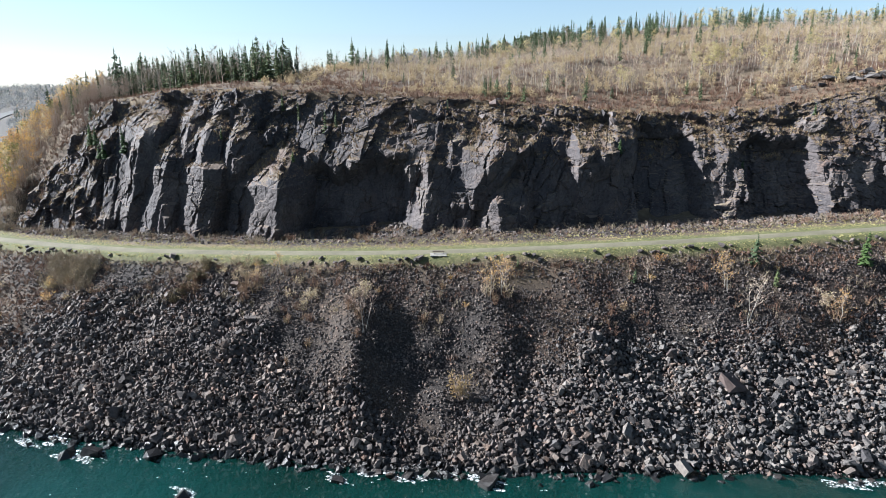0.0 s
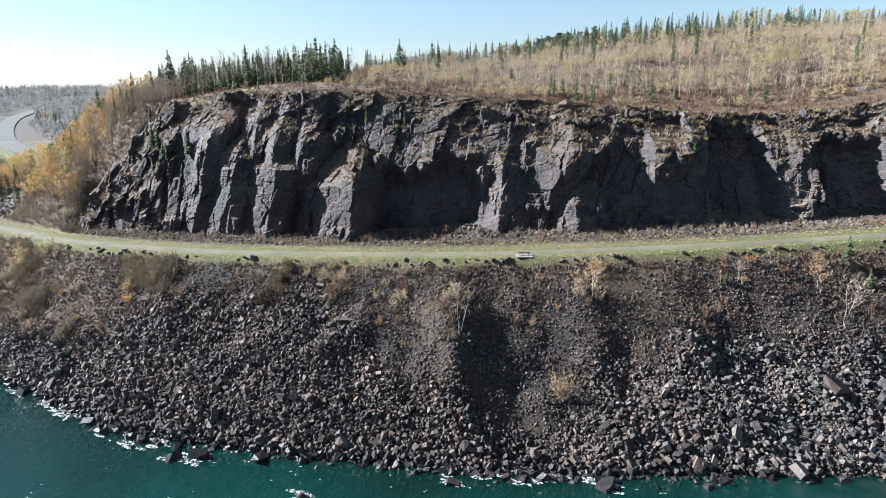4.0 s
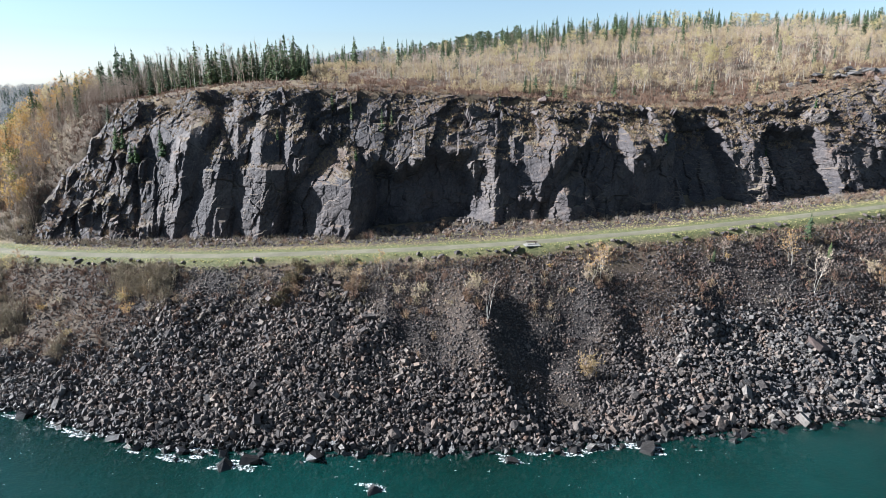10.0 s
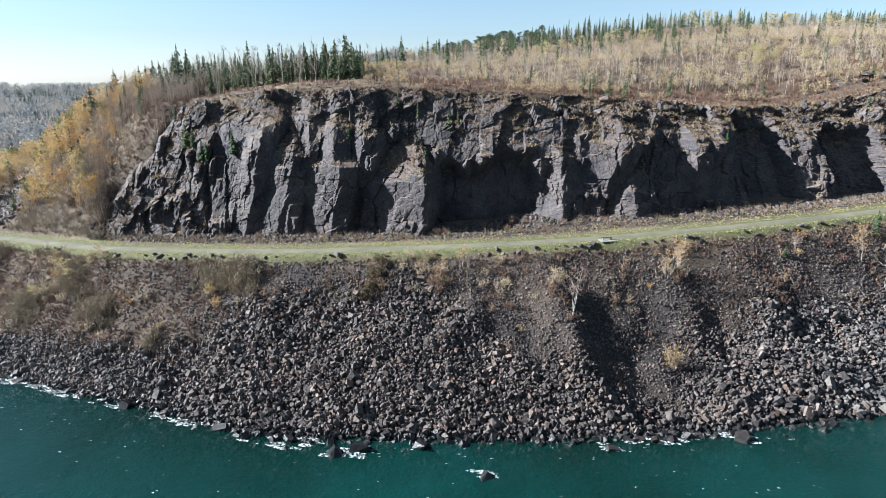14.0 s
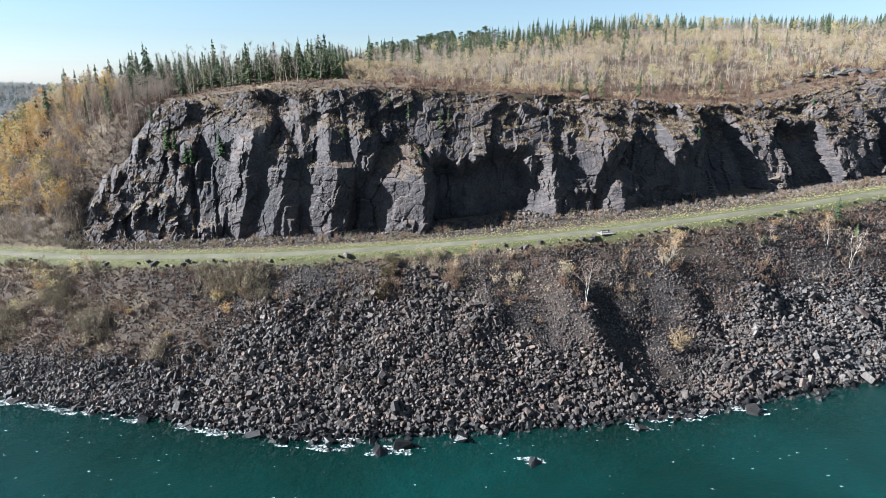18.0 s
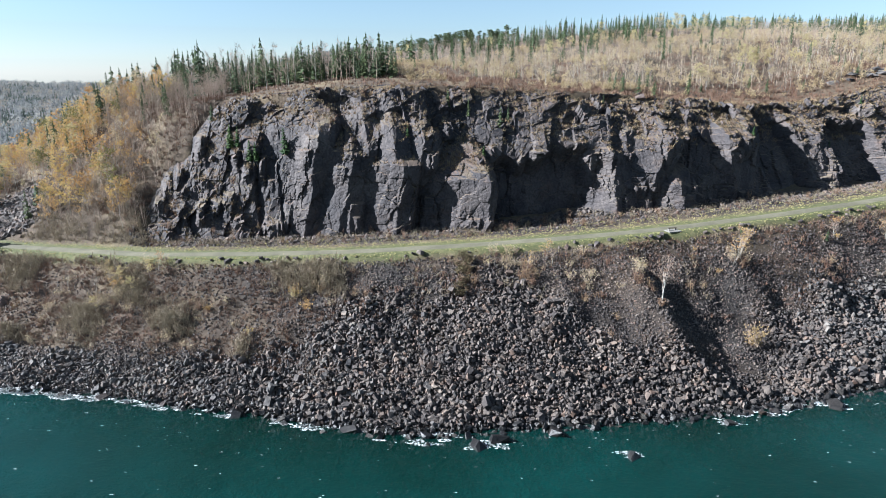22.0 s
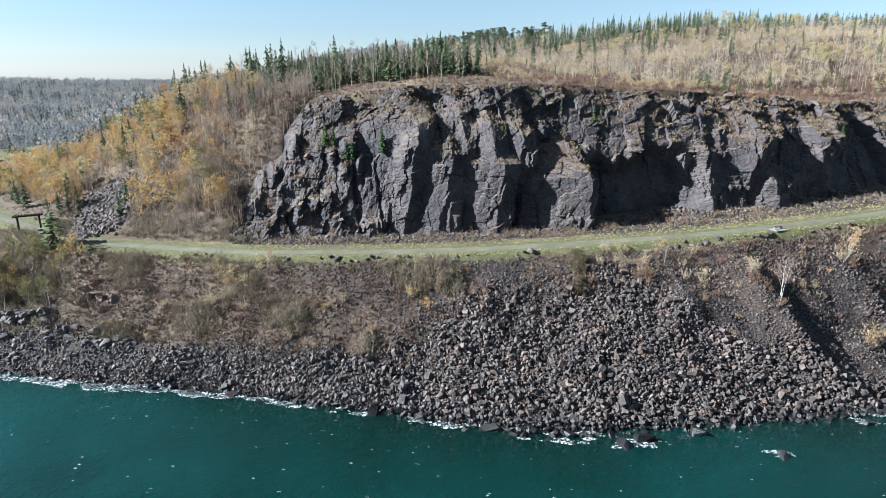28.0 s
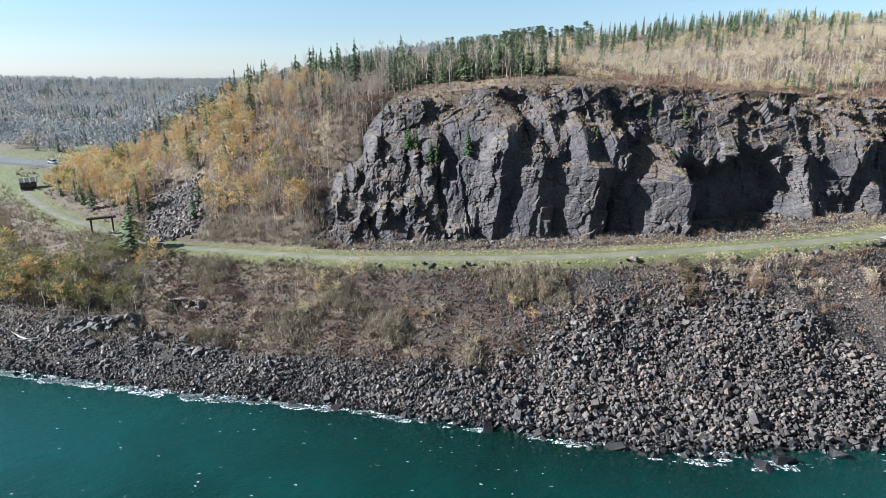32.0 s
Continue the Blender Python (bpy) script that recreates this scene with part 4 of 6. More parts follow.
# grove of spruces on the hilltop, with aspens among them
upper_spruce = []
for _ in range(200):
    x = -94 + 54 * rng.random() ** 0.9
    spruces.add(x, over_crest(x, rng.uniform(14, 42)), rng.uniform(4.2, 8.4) * (1.3 if rng.random() < 0.15 else 1), rng, wide=rng.uniform(0.95, 1.4))
for _ in range(45):
    x = rng.uniform(-98, -38)
    aspens.add(x, over_crest(x, rng.uniform(12, 38)), rng.uniform(6, 9.5), rng)
for _ in range(70):
    x = rng.uniform(-45, 60)
    upper_spruce.append([x, over_crest(x, rng.uniform(50, 150)), rng.uniform(4.5, 9), 0, 0, rng.uniform(0, 6.28), rng.randrange(4)])
for _ in range(110):
    x = rng.uniform(20, 280)
    upper_spruce.append([x, over_crest(min(x, 120), rng.uniform(35, 190)), rng.uniform(2.4, 8.5), 0, 0, rng.uniform(0, 6.28), rng.randrange(4)])
for _ in range(30):
    x = rng.uniform(-35, 120)
    spruces.add(x, over_crest(x, rng.uniform(6, 50)), rng.uniform(2.2, 4.8), rng, k=rng.choice((1, 3)))
for x, y, h in ((-86, 168, 13), (-15.4, 178, 8.5), (31, 138, 6), (84, 153, 6.5), (100, 160, 6), (92, 143, 5), (108, 150, 6), (9, 133, 4.5), (14, 134, 5), (17, 132, 4), (-121, 186, 8), (-134, 200, 8), (-128, 195, 7.5)):
    spruces.add(x, y, h, rng)
for _ in range(30):
    x = rng.uniform(-158, -104)
    spruces.add(x, float(foot_y(x)) + rng.uniform(5, 60), rng.uniform(4.5, 8), rng)
for _ in range(46):
    x = rng.uniform(-132, -88)
    spruces.add(x, over_crest(x, rng.uniform(-6, 40)), rng.uniform(5.5, 10.5), rng)
# bare and pale aspens behind the cliff
for _ in range(150):
    x = rng.uniform(-22, 125)
    aspens.add(x, over_crest(x, 8 + 55 * rng.random() ** 1.3), rng.uniform(3.2, 5.8), rng)
for _ in range(130):
    x = rng.uniform(-5, 130)
    pales.add(x, over_crest(x, 10 + 60 * rng.random()), rng.uniform(3, 5.2), rng, wide=rng.uniform(1.0, 1.4))
for _ in range(46):
    x = rng.uniform(30, 230)
    upper_spruce.append([x, over_crest(min(x, 120), rng.uniform(50, 135)), rng.uniform(4.5, 8.5), 0, 0, rng.uniform(0, 6.28), rng.choice((1, 3))])
for _ in range(60):
    x = rng.uniform(-150, -92)
    pales.add(x, max(float(foot_y(x)) + 6, float(trail_y(x)) + 7) + rng.uniform(8, 55), rng.uniform(3.5, 6), rng)
yellows = Grove("yellow_aspen", [[("trunk", s[0], M_WHITE), ("branchwork", s[1], M_TWIG), ("foliage", s[2], M_YELLOW)] for s in
                                 [bare_shape(q, leaves=4, leaf=0.025, twigs=7, spread=0.24, low=0.25) for q in (36, 37, 38)]], "aspen with bright yellow leaves on the open hill", "tree", "yellow aspens")
planted = 0
while planted < 75:
    x, d = rng.uniform(-20, 170), rng.uniform(16, 130)
    if smooth_noise(x, d, 16, 201) > 0.25:
        yellows.add(x, over_crest(min(x, 120), d), rng.uniform(3.5, 6.5), rng)
        planted += 1
for _ in range(9):
    yellows.add(66 + rng.gauss(0, 4), over_crest(66, 25 + rng.gauss(0, 3)), rng.uniform(4.5, 6.5), rng)
planted = 0
while planted < 260:
    x, d = rng.uniform(40, 300), rng.uniform(70, 190)
    if smooth_noise(x, d, 30, 202) > 0.1:
        upper_spruce.append([x, over_crest(min(x, 120), d), rng.uniform(4.0, 8.5), 0, 0, rng.uniform(0, 6.28), rng.randrange(6)])
        planted += 1
# the coloured slope beside the cliff
for _ in range(290):
    x = rng.uniform(-168, -92)
    lo = max(float(foot_y(x)) + 1.5, float(trail_y(x)) + 2 + 5 * math.hypot(1, float(trail_y(x + 1) - trail_y(x - 1)) / 2))
    d = rng.uniform(0, 58) * float(step01(-172, -135, x) * 0.6 + 0.4)
    if -134 < x < -122 and d < 22:
        continue
    if x > -100 and d < 26:
        continue
    turn = rng.random()
    (golden if turn < float(step01(-92, -128, x)) * 0.42 + 0.16 else yellows if turn < 0.66 and x < -112 else olives if turn > 0.92 else pales if turn > 0.8 else aspens).add(x, lo + d, rng.uniform(4.0, 7.8), rng)
for _ in range(230):
    x = rng.uniform(-205, -129)
    lo, hi = float(shore_y(x)) + 14, float(trail_y(x)) - 8 - 16 * float(step01(-138, -150, x))
    if hi > lo:
        (olives if rng.random() < 0.5 else golden if rng.random() < 0.35 else aspens).add(x, rng.uniform(lo, hi), rng.uniform(3.5, 6.8), rng)

# the trees that stand alone on the talus, the trail's edge and the ledges
birches = Grove("birch_tree", [[("trunk", s[0], M_WHITE), ("crown", s[1], M_TWIG)] for s in [bare_shape(q, stems=3, limbs=9, spread=0.22, low=0.3, thick=0.0062) for q in (61, 62)]],
                "many-stemmed leafless white birch on the talus", "tree", "birches on the talus")
leafy = Grove("thin_birch", [[("trunk", s[0], M_WHITE), ("branchwork", s[1], M_TWIG), ("foliage", s[2], M_GOLD)] for s in [bare_shape(q, stems=3, limbs=9, spread=0.18, low=0.3, leaves=1, leaf=0.018, thick=0.0062) for q in (63, 64)]],
              "thin white birch with a few russet leaves", "tree", "birches on the talus")
for x, y, h in ((-11.5, 84, 8.5), (45.7, 85.8, 7.5), (32, 91.5, 3.5), (-62, 106, 3.2), (-26, 96, 3.0), (-109, 124, 5), (-104, 121, 4.5)):
    birches.add(x, y, h, rng, 0.15)
for x, y, h in ((7.2, 89.5, 6.8), (9.2, 90.5, 6.0), (44, 89.5, 6.5), (59.4, 85.4, 5.5), (-27, 97, 4.2), (-31, 96, 3.6), (-102, 122, 4), (-93, 119.5, 3.6)):
    leafy.add(x, y, h, rng, 0.15)
for x, y, h in ((49.5, 92.9, 5.2), (51.6, 90, 3.2), (30, 91.2, 2.4), (12, 94, 1.8), (-150, 183, 7), (-157, 196, 6.5), (-163, 205, 6), (-154, 190, 6), (83, 108.5, 6)):
    spruces.add(x, y, h, rng, 0.1, k=3 if h < 7.5 else None)
cedars.add(66.7, 92.9, 5.2, rng, 0.1)
spruces.add(-135, 148.6, 9.0, rng, 0.1, k=3, wide=1.8)
for x, y, h in ((-94.5, 118.4, 3.4), (-100, 119.6, 3.6), (-103, 115, 2.8), (-97, 116, 3.0), (-70.4, 102.9, 2.2)):
    yellows.add(x, y, h, rng, 0.1, wide=1.4)
for x, y, h in ((-133.2, 147.6, 5.2), (-131.5, 146.4, 4.6), (-129.5, 143.5, 4.2)):
    birches.add(x, y, h, rng, 0.1)

# ---- far woods, brush and grass: stuff ----
def masses(name, shapes, rows, material, label, category):
    return tagged(new(name, scatter_mesh(name, shapes, rows, material)), label, category, kind="stuff")


def heights(rows, clear=True):
    """Fills in the ground height for rows of [x, y, ...]; plants leave the bare scree in the coloured slope free."""
    rows = [q for q in rows if not (clear and abs(q[0] + 128) < 6.5 and 150 < q[1] < 174)]
    z = land([q[0] for q in rows], [q[1] for q in rows])
    return [(q[0], q[1], float(h) - 0.05, *q[2:]) for q, h in zip(rows, z)]


def far_tree(seed, kind):
    r = random.Random(seed)
    s = Soup()
    if kind == "spruce":
        for i in range(7):
            t = i / 7
            for k in range(5):
                a = 6.28 * (k + r.random()) / 5
                L = 0.2 * (1 - t) + 0.02
                p = Vector((0, 0, t + 0.16))
                s.tri(p, (math.cos(a) * L, math.sin(a) * L, t), (math.cos(a + 0.9) * L, math.sin(a + 0.9) * L, t + 0.02))
    else:
        for _ in range(64):
            a, e = r.uniform(0, 6.28), r.uniform(-1, 1)
            rad = 0.46 * math.sqrt(max(0, 1 - e * e)) * r.uniform(0.5, 1.05)
            p = Vector((math.cos(a) * rad, math.sin(a) * rad, 0.58 + 0.4 * e))
            s.tri(p + Vector((r.gauss(0, 0.044), r.gauss(0, 0.044), r.gauss(0, 0.044))), p + Vector((r.gauss(0, 0.044), r.gauss(0, 0.044), r.gauss(0, 0.044))), p + Vector((r.gauss(0, 0.044), r.gauss(0, 0.044), 0.09)))
        s.tri((-0.02, 0, 0), (0.02, 0, 0), (0, 0, 0.7))
    v, f = s.arrays()

    return v, f


M_FARGREEN = leaf_material("far spruce", [(0.0, (0.04, 0.055, 0.05)), (0.5, (0.06, 0.075, 0.06)), (1.0, (0.085, 0.10, 0.072))], 0.3)
FAR = [far_tree(s, "leaf") for s in range(5)] + [far_tree(s, "spruce") for s in range(5, 8)]
rng = random.Random(77)


def highway_y(x):
    return 247 + 0.95 * (-166 - x) + 0.0035 * max(0.0, -200 - x) ** 2


rows_leaf, rows_spruce = [], []
while len(rows_leaf) + len(rows_spruce) < 10000:
    d = 255 + 1200 * rng.random() ** 1.25
    a = radians(rng.uniform(-46, 8))
    x, y = -60 + d * math.sin(a), d * math.cos(a)
    if abs(y - highway_y(x)) < 20 + 0.015 * d and x < -165:
        continue
    if x > -130 and y < 330 or -215 < x < -150 and y < highway_y(x) + 12:
        continue
    s = rng.uniform(4.2, 8.0) * (1 + d / 2500)
    dark = rng.random() < 0.2 + 0.75 * float(smooth_noise(x, y, 60, 141))
    row = [x, y, s, 0, 0, rng.uniform(0, 6.28), rng.randrange(5, 8) if dark else rng.randrange(5)]
    (rows_spruce if dark else rows_leaf).append(row)
masses("far_leafless_woods", FAR, heights(rows_leaf), M_FAR, "leafless and yellowing woods on the far hills, haze greyed into their colour", "woods")
masses("far_spruce_woods", FAR, heights(rows_spruce), M_FARGREEN, "dark spruce woods on the far hills", "woods")
# the woods that carry on behind the aspens on the hill
rows, rows2 = [], []
THIN = []
for q in range(5):
    w = bare_shape(100 + q, limbs=9, twigs=7, spread=0.26, low=0.25, thick=0.0105)
    THIN.append((np.vstack([w[0][0], w[1][0]]), np.vstack([w[0][1], w[1][1] + len(w[0][0])])))
for _ in range(1600):
    x = rng.uniform(-60, 330)
    y = over_crest(min(x, 120), rng.uniform(50, 330))
    rows.append([x, y, rng.uniform(3.5, 6.5), 0, 0, rng.uniform(0, 6.28), rng.randrange(5)])
for _ in range(620):
    x = rng.uniform(-95, 330)
    y = over_crest(min(x, 120), rng.uniform(80, 360))
    rows2.append([x, y, 1.8 + 6.2 * rng.random() ** 1.6, 0, 0, rng.uniform(0, 6.28), rng.randrange(5, 8)])
masses("pale_thicket", THIN, heights([[x, over_crest(x, 13 + 58 * rng.random()), rng.uniform(1.8, 4.0), 0, 0, rng.uniform(0, 6.28), rng.randrange(5)] for x in [rng.uniform(-22, 135) for _ in range(1100)]]),
       leaf_material("pale twigs", [(0.0, (0.26, 0.205, 0.15)), (0.5, (0.37, 0.31, 0.22)), (1.0, (0.45, 0.39, 0.26))], 0.1), "pale young leafless aspens massed behind the cliff", "thicket")
masses("hill_woods", THIN, heights(rows), M_TWIG, "leafless brown woods on the upper hill", "woods")
masses("hill_spruce_woods", FAR, heights(rows2), M_NEEDLE, "dark spruces scattered over the upper hill", "woods")
masses("upper_hill_spruces", [q[1] for q in SPRUCE], heights(upper_spruce), M_NEEDLE, "green spruces dotted over the upper hill", "woods")
PINES = [pine_shape(s) for s in (71, 72, 73)]
pines = Grove("pine_tree", [[("trunk", s[0], M_BARK), ("crown", s[1], M_NEEDLE)] for s in PINES], "tall dark pine on the far ridge", "tree", "pines on the ridge")
for _ in range(95):
    a = rng.random() ** 0.8
    pines.add(28 + a * 44 + rng.gauss(0, 4), 492 - 135 * a + rng.gauss(0, 9), rng.uniform(7, 11.5), rng, wide=rng.uniform(1.1, 1.7))
# thin bare stems joined for the rest of the aspen belt
both = THIN
rows = []
for _ in range(900):
    x = rng.uniform(-25, 240)
    rows.append([x, over_crest(min(x, 120), 10 + rng.uniform(0, 85)), rng.uniform(3.2, 5.8), 0, 0, rng.uniform(0, 6.28), rng.randrange(len(both))])
for _ in range(1250):
    x = rng.uniform(-165, -80)
    y = max(float(foot_y(x)) + 2, float(trail_y(x)) + 11) + rng.uniform(0, 62) if x < -98 else over_crest(x, rng.uniform(-4, 22))
    rows.append([x, y, rng.uniform(3.0, 6.0), 0, 0, rng.uniform(0, 6.28), rng.randrange(len(both))])
LEAFY = []
for q in range(4):
    w = bare_shape(120 + q, limbs=7, twigs=5, spread=0.26, low=0.2, leaves=5, leaf=0.028)
    LEAFY.append((np.vstack([w[2][0], w[1][0]]), np.vstack([w[2][1], w[1][1] + len(w[2][0])])))
grows, shore_rows = [], []
for _ in range(480):
    x = rng.uniform(-172, -98)
    d = rng.uniform(0, 55)
    if -134 < x < -122 and d < 20:
        continue
    grows.append([x, max(float(foot_y(x)) + 2, float(trail_y(x)) + (12 if x < -125 else 8)) + d, rng.uniform(2.5, 5.5), 0, 0, rng.uniform(0, 6.28), rng.randrange(4)])
for _ in range(280):
    x = rng.uniform(-205, -131)
    shore_rows.append([x, rng.uniform(float(shore_y(x)) + 14, max(float(shore_y(x)) + 15, float(trail_y(x)) - 8 - 16 * float(step01(-138, -150, x)))), rng.uniform(2.5, 5), 0, 0, rng.uniform(0, 6.28), rng.randrange(4)])
masses("olive_thicket", LEAFY, heights(shore_rows), M_OLIVE, "olive and yellowing thicket above the stony beach", "thicket")
masses("golden_thicket", LEAFY, heights(grows), M_GOLD, "golden and orange thicket on the slope beside the cliff", "thicket")
xs = [rng.uniform(-108, -74) for _ in range(2400)]
ys = [rng.uniform(float(foot_y(x)) + 3, over_crest(x, 8)) for x in xs]
zs = land(xs, ys)
shoulder = [(x, y) for x, y, z in zip(xs, ys, zs) if x - 0.75 * (float(z) - 17) < -100]
for x, y in shoulder[:260]:
    rows.append([x, y, rng.uniform(2.5, 5.0), 0, 0, rng.uniform(0, 6.28), rng.randrange(len(both))])
for _ in range(420):
    x = rng.uniform(-122, -97)
    rows.append([x, float(foot_y(x)) + rng.uniform(2, 42), rng.uniform(2.4, 5.2), 0, 0, rng.uniform(0, 6.28), rng.randrange(len(both))])
for _ in range(110):
    x = rng.uniform(-96, -40)
    rows.append([x, over_crest(x, rng.uniform(9, 34)), rng.uniform(4.0, 7.0), 0, 0, rng.uniform(0, 6.28), rng.randrange(len(both))])
masses("aspen_belt", both, heights(rows), M_TWIG, "thin leafless aspen stems massed on the hillside", "woods")

TUFTS = [tuft_shape(s, 11) for s in range(6)]
THICKETS = [shrub_shape(s, 7, thin=6, broad=1.35)[0] for s in range(80, 85)]
rows, straw = [], []
for _ in range(6500):                     # brush over the hill and the crest
    x = rng.uniform(-112, 125)
    rows.append([x, over_crest(x, -2 + 75 * rng.random() ** 1.6), rng.uniform(0.5, 1.3), 0, 0, rng.uniform(0, 6.28), rng.randrange(6)])
for _ in range(2200):                     # brush over the coloured slope and the shore woods' floor
    x = rng.uniform(-190, -92)
    y = rng.uniform(float(trail_y(x)) + 5, float(trail_y(x)) + 70) if rng.random() < 0.6 else rng.uniform(float(shore_y(x)) + 8, float(trail_y(x)) - 4)
    rows.append([x, y, rng.uniform(0.6, 1.4), 0, 0, rng.uniform(0, 6.28), rng.randrange(6)])
for _ in range(2600):                     # brush on the soil bank
    x, k = rng.uniform(-128, -66), rng.uniform(0.28, 1)
    rows.append([x, float(shore_y(x)) + k * (float(trail_y(x)) - 4 - float(shore_y(x))), rng.uniform(0.35, 1.0), 0, 0, rng.uniform(0, 6.28), rng.randrange(6)])
for _ in range(1600):                     # low red-brown brush along the crest
    x = rng.uniform(-30, 125)
    rows.append([x, over_crest(x, 20 * rng.random()), rng.uniform(0.7, 1.6), 0, 0, rng.uniform(0, 6.28), rng.randrange(6)])
for _ in range(3000):                     # brush on the upper talus
    x = rng.uniform(-128, 105)
    k = 1 - 0.42 * rng.random() ** 1.5 if x > -78 else rng.uniform(0.3, 1)
    if smooth_noise(x, k * 40, 7, 151) < -0.15 and x > -70:
        continue
    y = float(shore_y(x)) + k * (float(trail_y(x)) - 4 - float(shore_y(x)))
    rows.append([x, y, rng.uniform(0.4, 1.15), 0, 0, rng.uniform(0, 6.28), rng.randrange(6)])
for _ in range(1000):                     # brush at the cliff foot
    x = rng.uniform(-98, 105)
    rows.append([x, rng.uniform(float(trail_y(x)) + 5.5, float(foot_y(x)) + 1), rng.uniform(0.4, 1.1), 0, 0, rng.uniform(0, 6.28), rng.randrange(6)])
for x, y in shoulder[260:1200]:
    rows.append([x, y, rng.uniform(0.6, 1.4), 0, 0, rng.uniform(0, 6.28), rng.randrange(6)])
hill_rows = []
for _ in range(2700):
    x = rng.uniform(-40, 150)
    d = 6 + 110 * rng.random() ** 1.2
    if smooth_noise(x, d, 12, 191) < -0.1:
        continue
    hill_rows.append([x, over_crest(min(x, 120), d), rng.uniform(0.9, 2.4), 0, 0, rng.uniform(0, 6.28), rng.randrange(4)])
BUSHES = []
for q in range(4):
    w = shrub_shape(140 + q, 7, 2, 0.07, thin=6, broad=1.1)
    BUSHES.append((np.vstack([w[0][0], w[1][0]]), np.vstack([w[0][1], w[1][1] + len(w[0][0])])))
M_HILL = leaf_material("hill bushes", [(0.0, (0.20, 0.155, 0.10)), (0.4, (0.33, 0.255, 0.155)), (0.7, (0.42, 0.34, 0.19)), (1.0, (0.36, 0.30, 0.15))], 0.3)
masses("hill_bushes", BUSHES, heights(hill_rows), M_HILL, "tan and yellowing bushes over the open hill", "bushes")
M_SCRUB = leaf_material("grey brown scrub", [(0.0, (0.09, 0.07, 0.054)), (0.5, (0.16, 0.128, 0.09)), (1.0, (0.26, 0.212, 0.135))], 0.1)
scrub = []
for _ in range(6000):
    x = rng.uniform(-150, -62)
    k = rng.uniform(0.3, 1.0)
    if x > -78 and k < 0.72:
        continue
    lush = float(smooth_noise(x, k * 40, 7, 181))
    if rng.random() > 0.4 + 1.3 * lush:
        continue
    scrub.append([x, float(shore_y(x)) + k * (float(trail_y(x)) - 4.5 - float(shore_y(x))), rng.uniform(0.6, 1.6) * (1 + 0.9 * max(0.0, lush)), 0, 0, rng.uniform(0, 6.28), rng.randrange(5)])
for _ in range(900):
    x = rng.uniform(-195, -132)
    y = float(trail_y(x)) - rng.uniform(6, 36)
    if y > float(shore_y(x)) + 8:
        scrub.append([x, y, rng.uniform(0.9, 2.2), 0, 0, rng.uniform(0, 6.28), rng.randrange(5)])
for _ in range(900):
    x = rng.uniform(-140, -97)
    scrub.append([x, float(trail_y(x)) + 5.2 + 15 * rng.random() ** 1.5, rng.uniform(0.7, 1.8), 0, 0, rng.uniform(0, 6.28), rng.randrange(5)])
for _ in range(700):
    x = rng.uniform(-62, 100)
    k = 1 - 0.35 * rng.random() ** 1.4
    if smooth_noise(x, k * 30, 8, 182) < 0.0:
        continue
    scrub.append([x, float(shore_y(x)) + k * (float(trail_y(x)) - 4.5 - float(shore_y(x))), rng.uniform(0.6, 1.5), 0, 0, rng.uniform(0, 6.28), rng.randrange(5)])
for _ in range(900):
    x = rng.uniform(-98, 100)
    scrub.append([x, rng.uniform(float(trail_y(x)) + 6, float(foot_y(x)) - 0.5), rng.uniform(0.5, 1.3), 0, 0, rng.uniform(0, 6.28), rng.randrange(5)])
masses("scrub", THICKETS, heights(scrub), M_SCRUB, "dense grey brown leafless scrub on the banks", "scrub")
masses("brush", TUFTS, heights(rows), M_BRUSH, "rusty brown leafless brush and dead stems", "brush")
for _ in range(4200):                     # grass along both verges
    x = rng.uniform(-172, 112)
    q = math.hypot(1, float(trail_y(x + 1) - trail_y(x - 1)) / 2)
    o = rng.choice((-1, 1)) * (2.1 + 2.6 * rng.random() ** 1.2)
    straw.append([x, float(trail_y(x)) + o * q, rng.uniform(0.12, 0.5), 0, 0, rng.uniform(0, 6.28), rng.randrange(6)])
for _ in range(1800):
    x = rng.uniform(-98, 105)
    straw.append([x, float(trail_y(x)) + rng.uniform(4, 8.5), rng.uniform(0.2, 0.6), 0, 0, rng.uniform(0, 6.28), rng.randrange(6)])
masses("verge_grass", TUFTS, heights(straw), M_STRAW, "green and straw-coloured grass along the trail", "grass")

# ---- shrubs that can be told apart ----
shrubs = Grove("brown_shrub", [[("thicket", s[0], M_BRUSH)] for s in [shrub_shape(q) for q in (90, 91, 92)]], "leafless rusty brown shrub", "shrub", "shrubs")
yellow = Grove("yellow_shrub", [[("thicket", s[0], M_TWIG), ("foliage", s[1], M_GOLD)] for s in [shrub_shape(q, 12, 2, 0.06) for q in (93, 94)]], "shrub with orange and yellow leaves on the slope", "shrub", "shrubs")
M_TAN = leaf_material("tan leaves", [(0.0, (0.17, 0.105, 0.055)), (0.5, (0.25, 0.175, 0.085)), (1.0, (0.31, 0.235, 0.12))], 0.3)
tan = plant("tan_bush", [("thicket", shrub_shape(95, 22)[0], M_TWIG), ("foliage", shrub_shape(95, 22, 5, 0.04)[1], M_TAN)], "dense pale tan bush low on the talus", "bush", "shrubs")
tan.matrix_basis = Matrix.LocRotScale((2.6, 77.9, float(land([2.6], [77.9])[0]) - 0.3), None, (3.0, 2.8, 4.4))
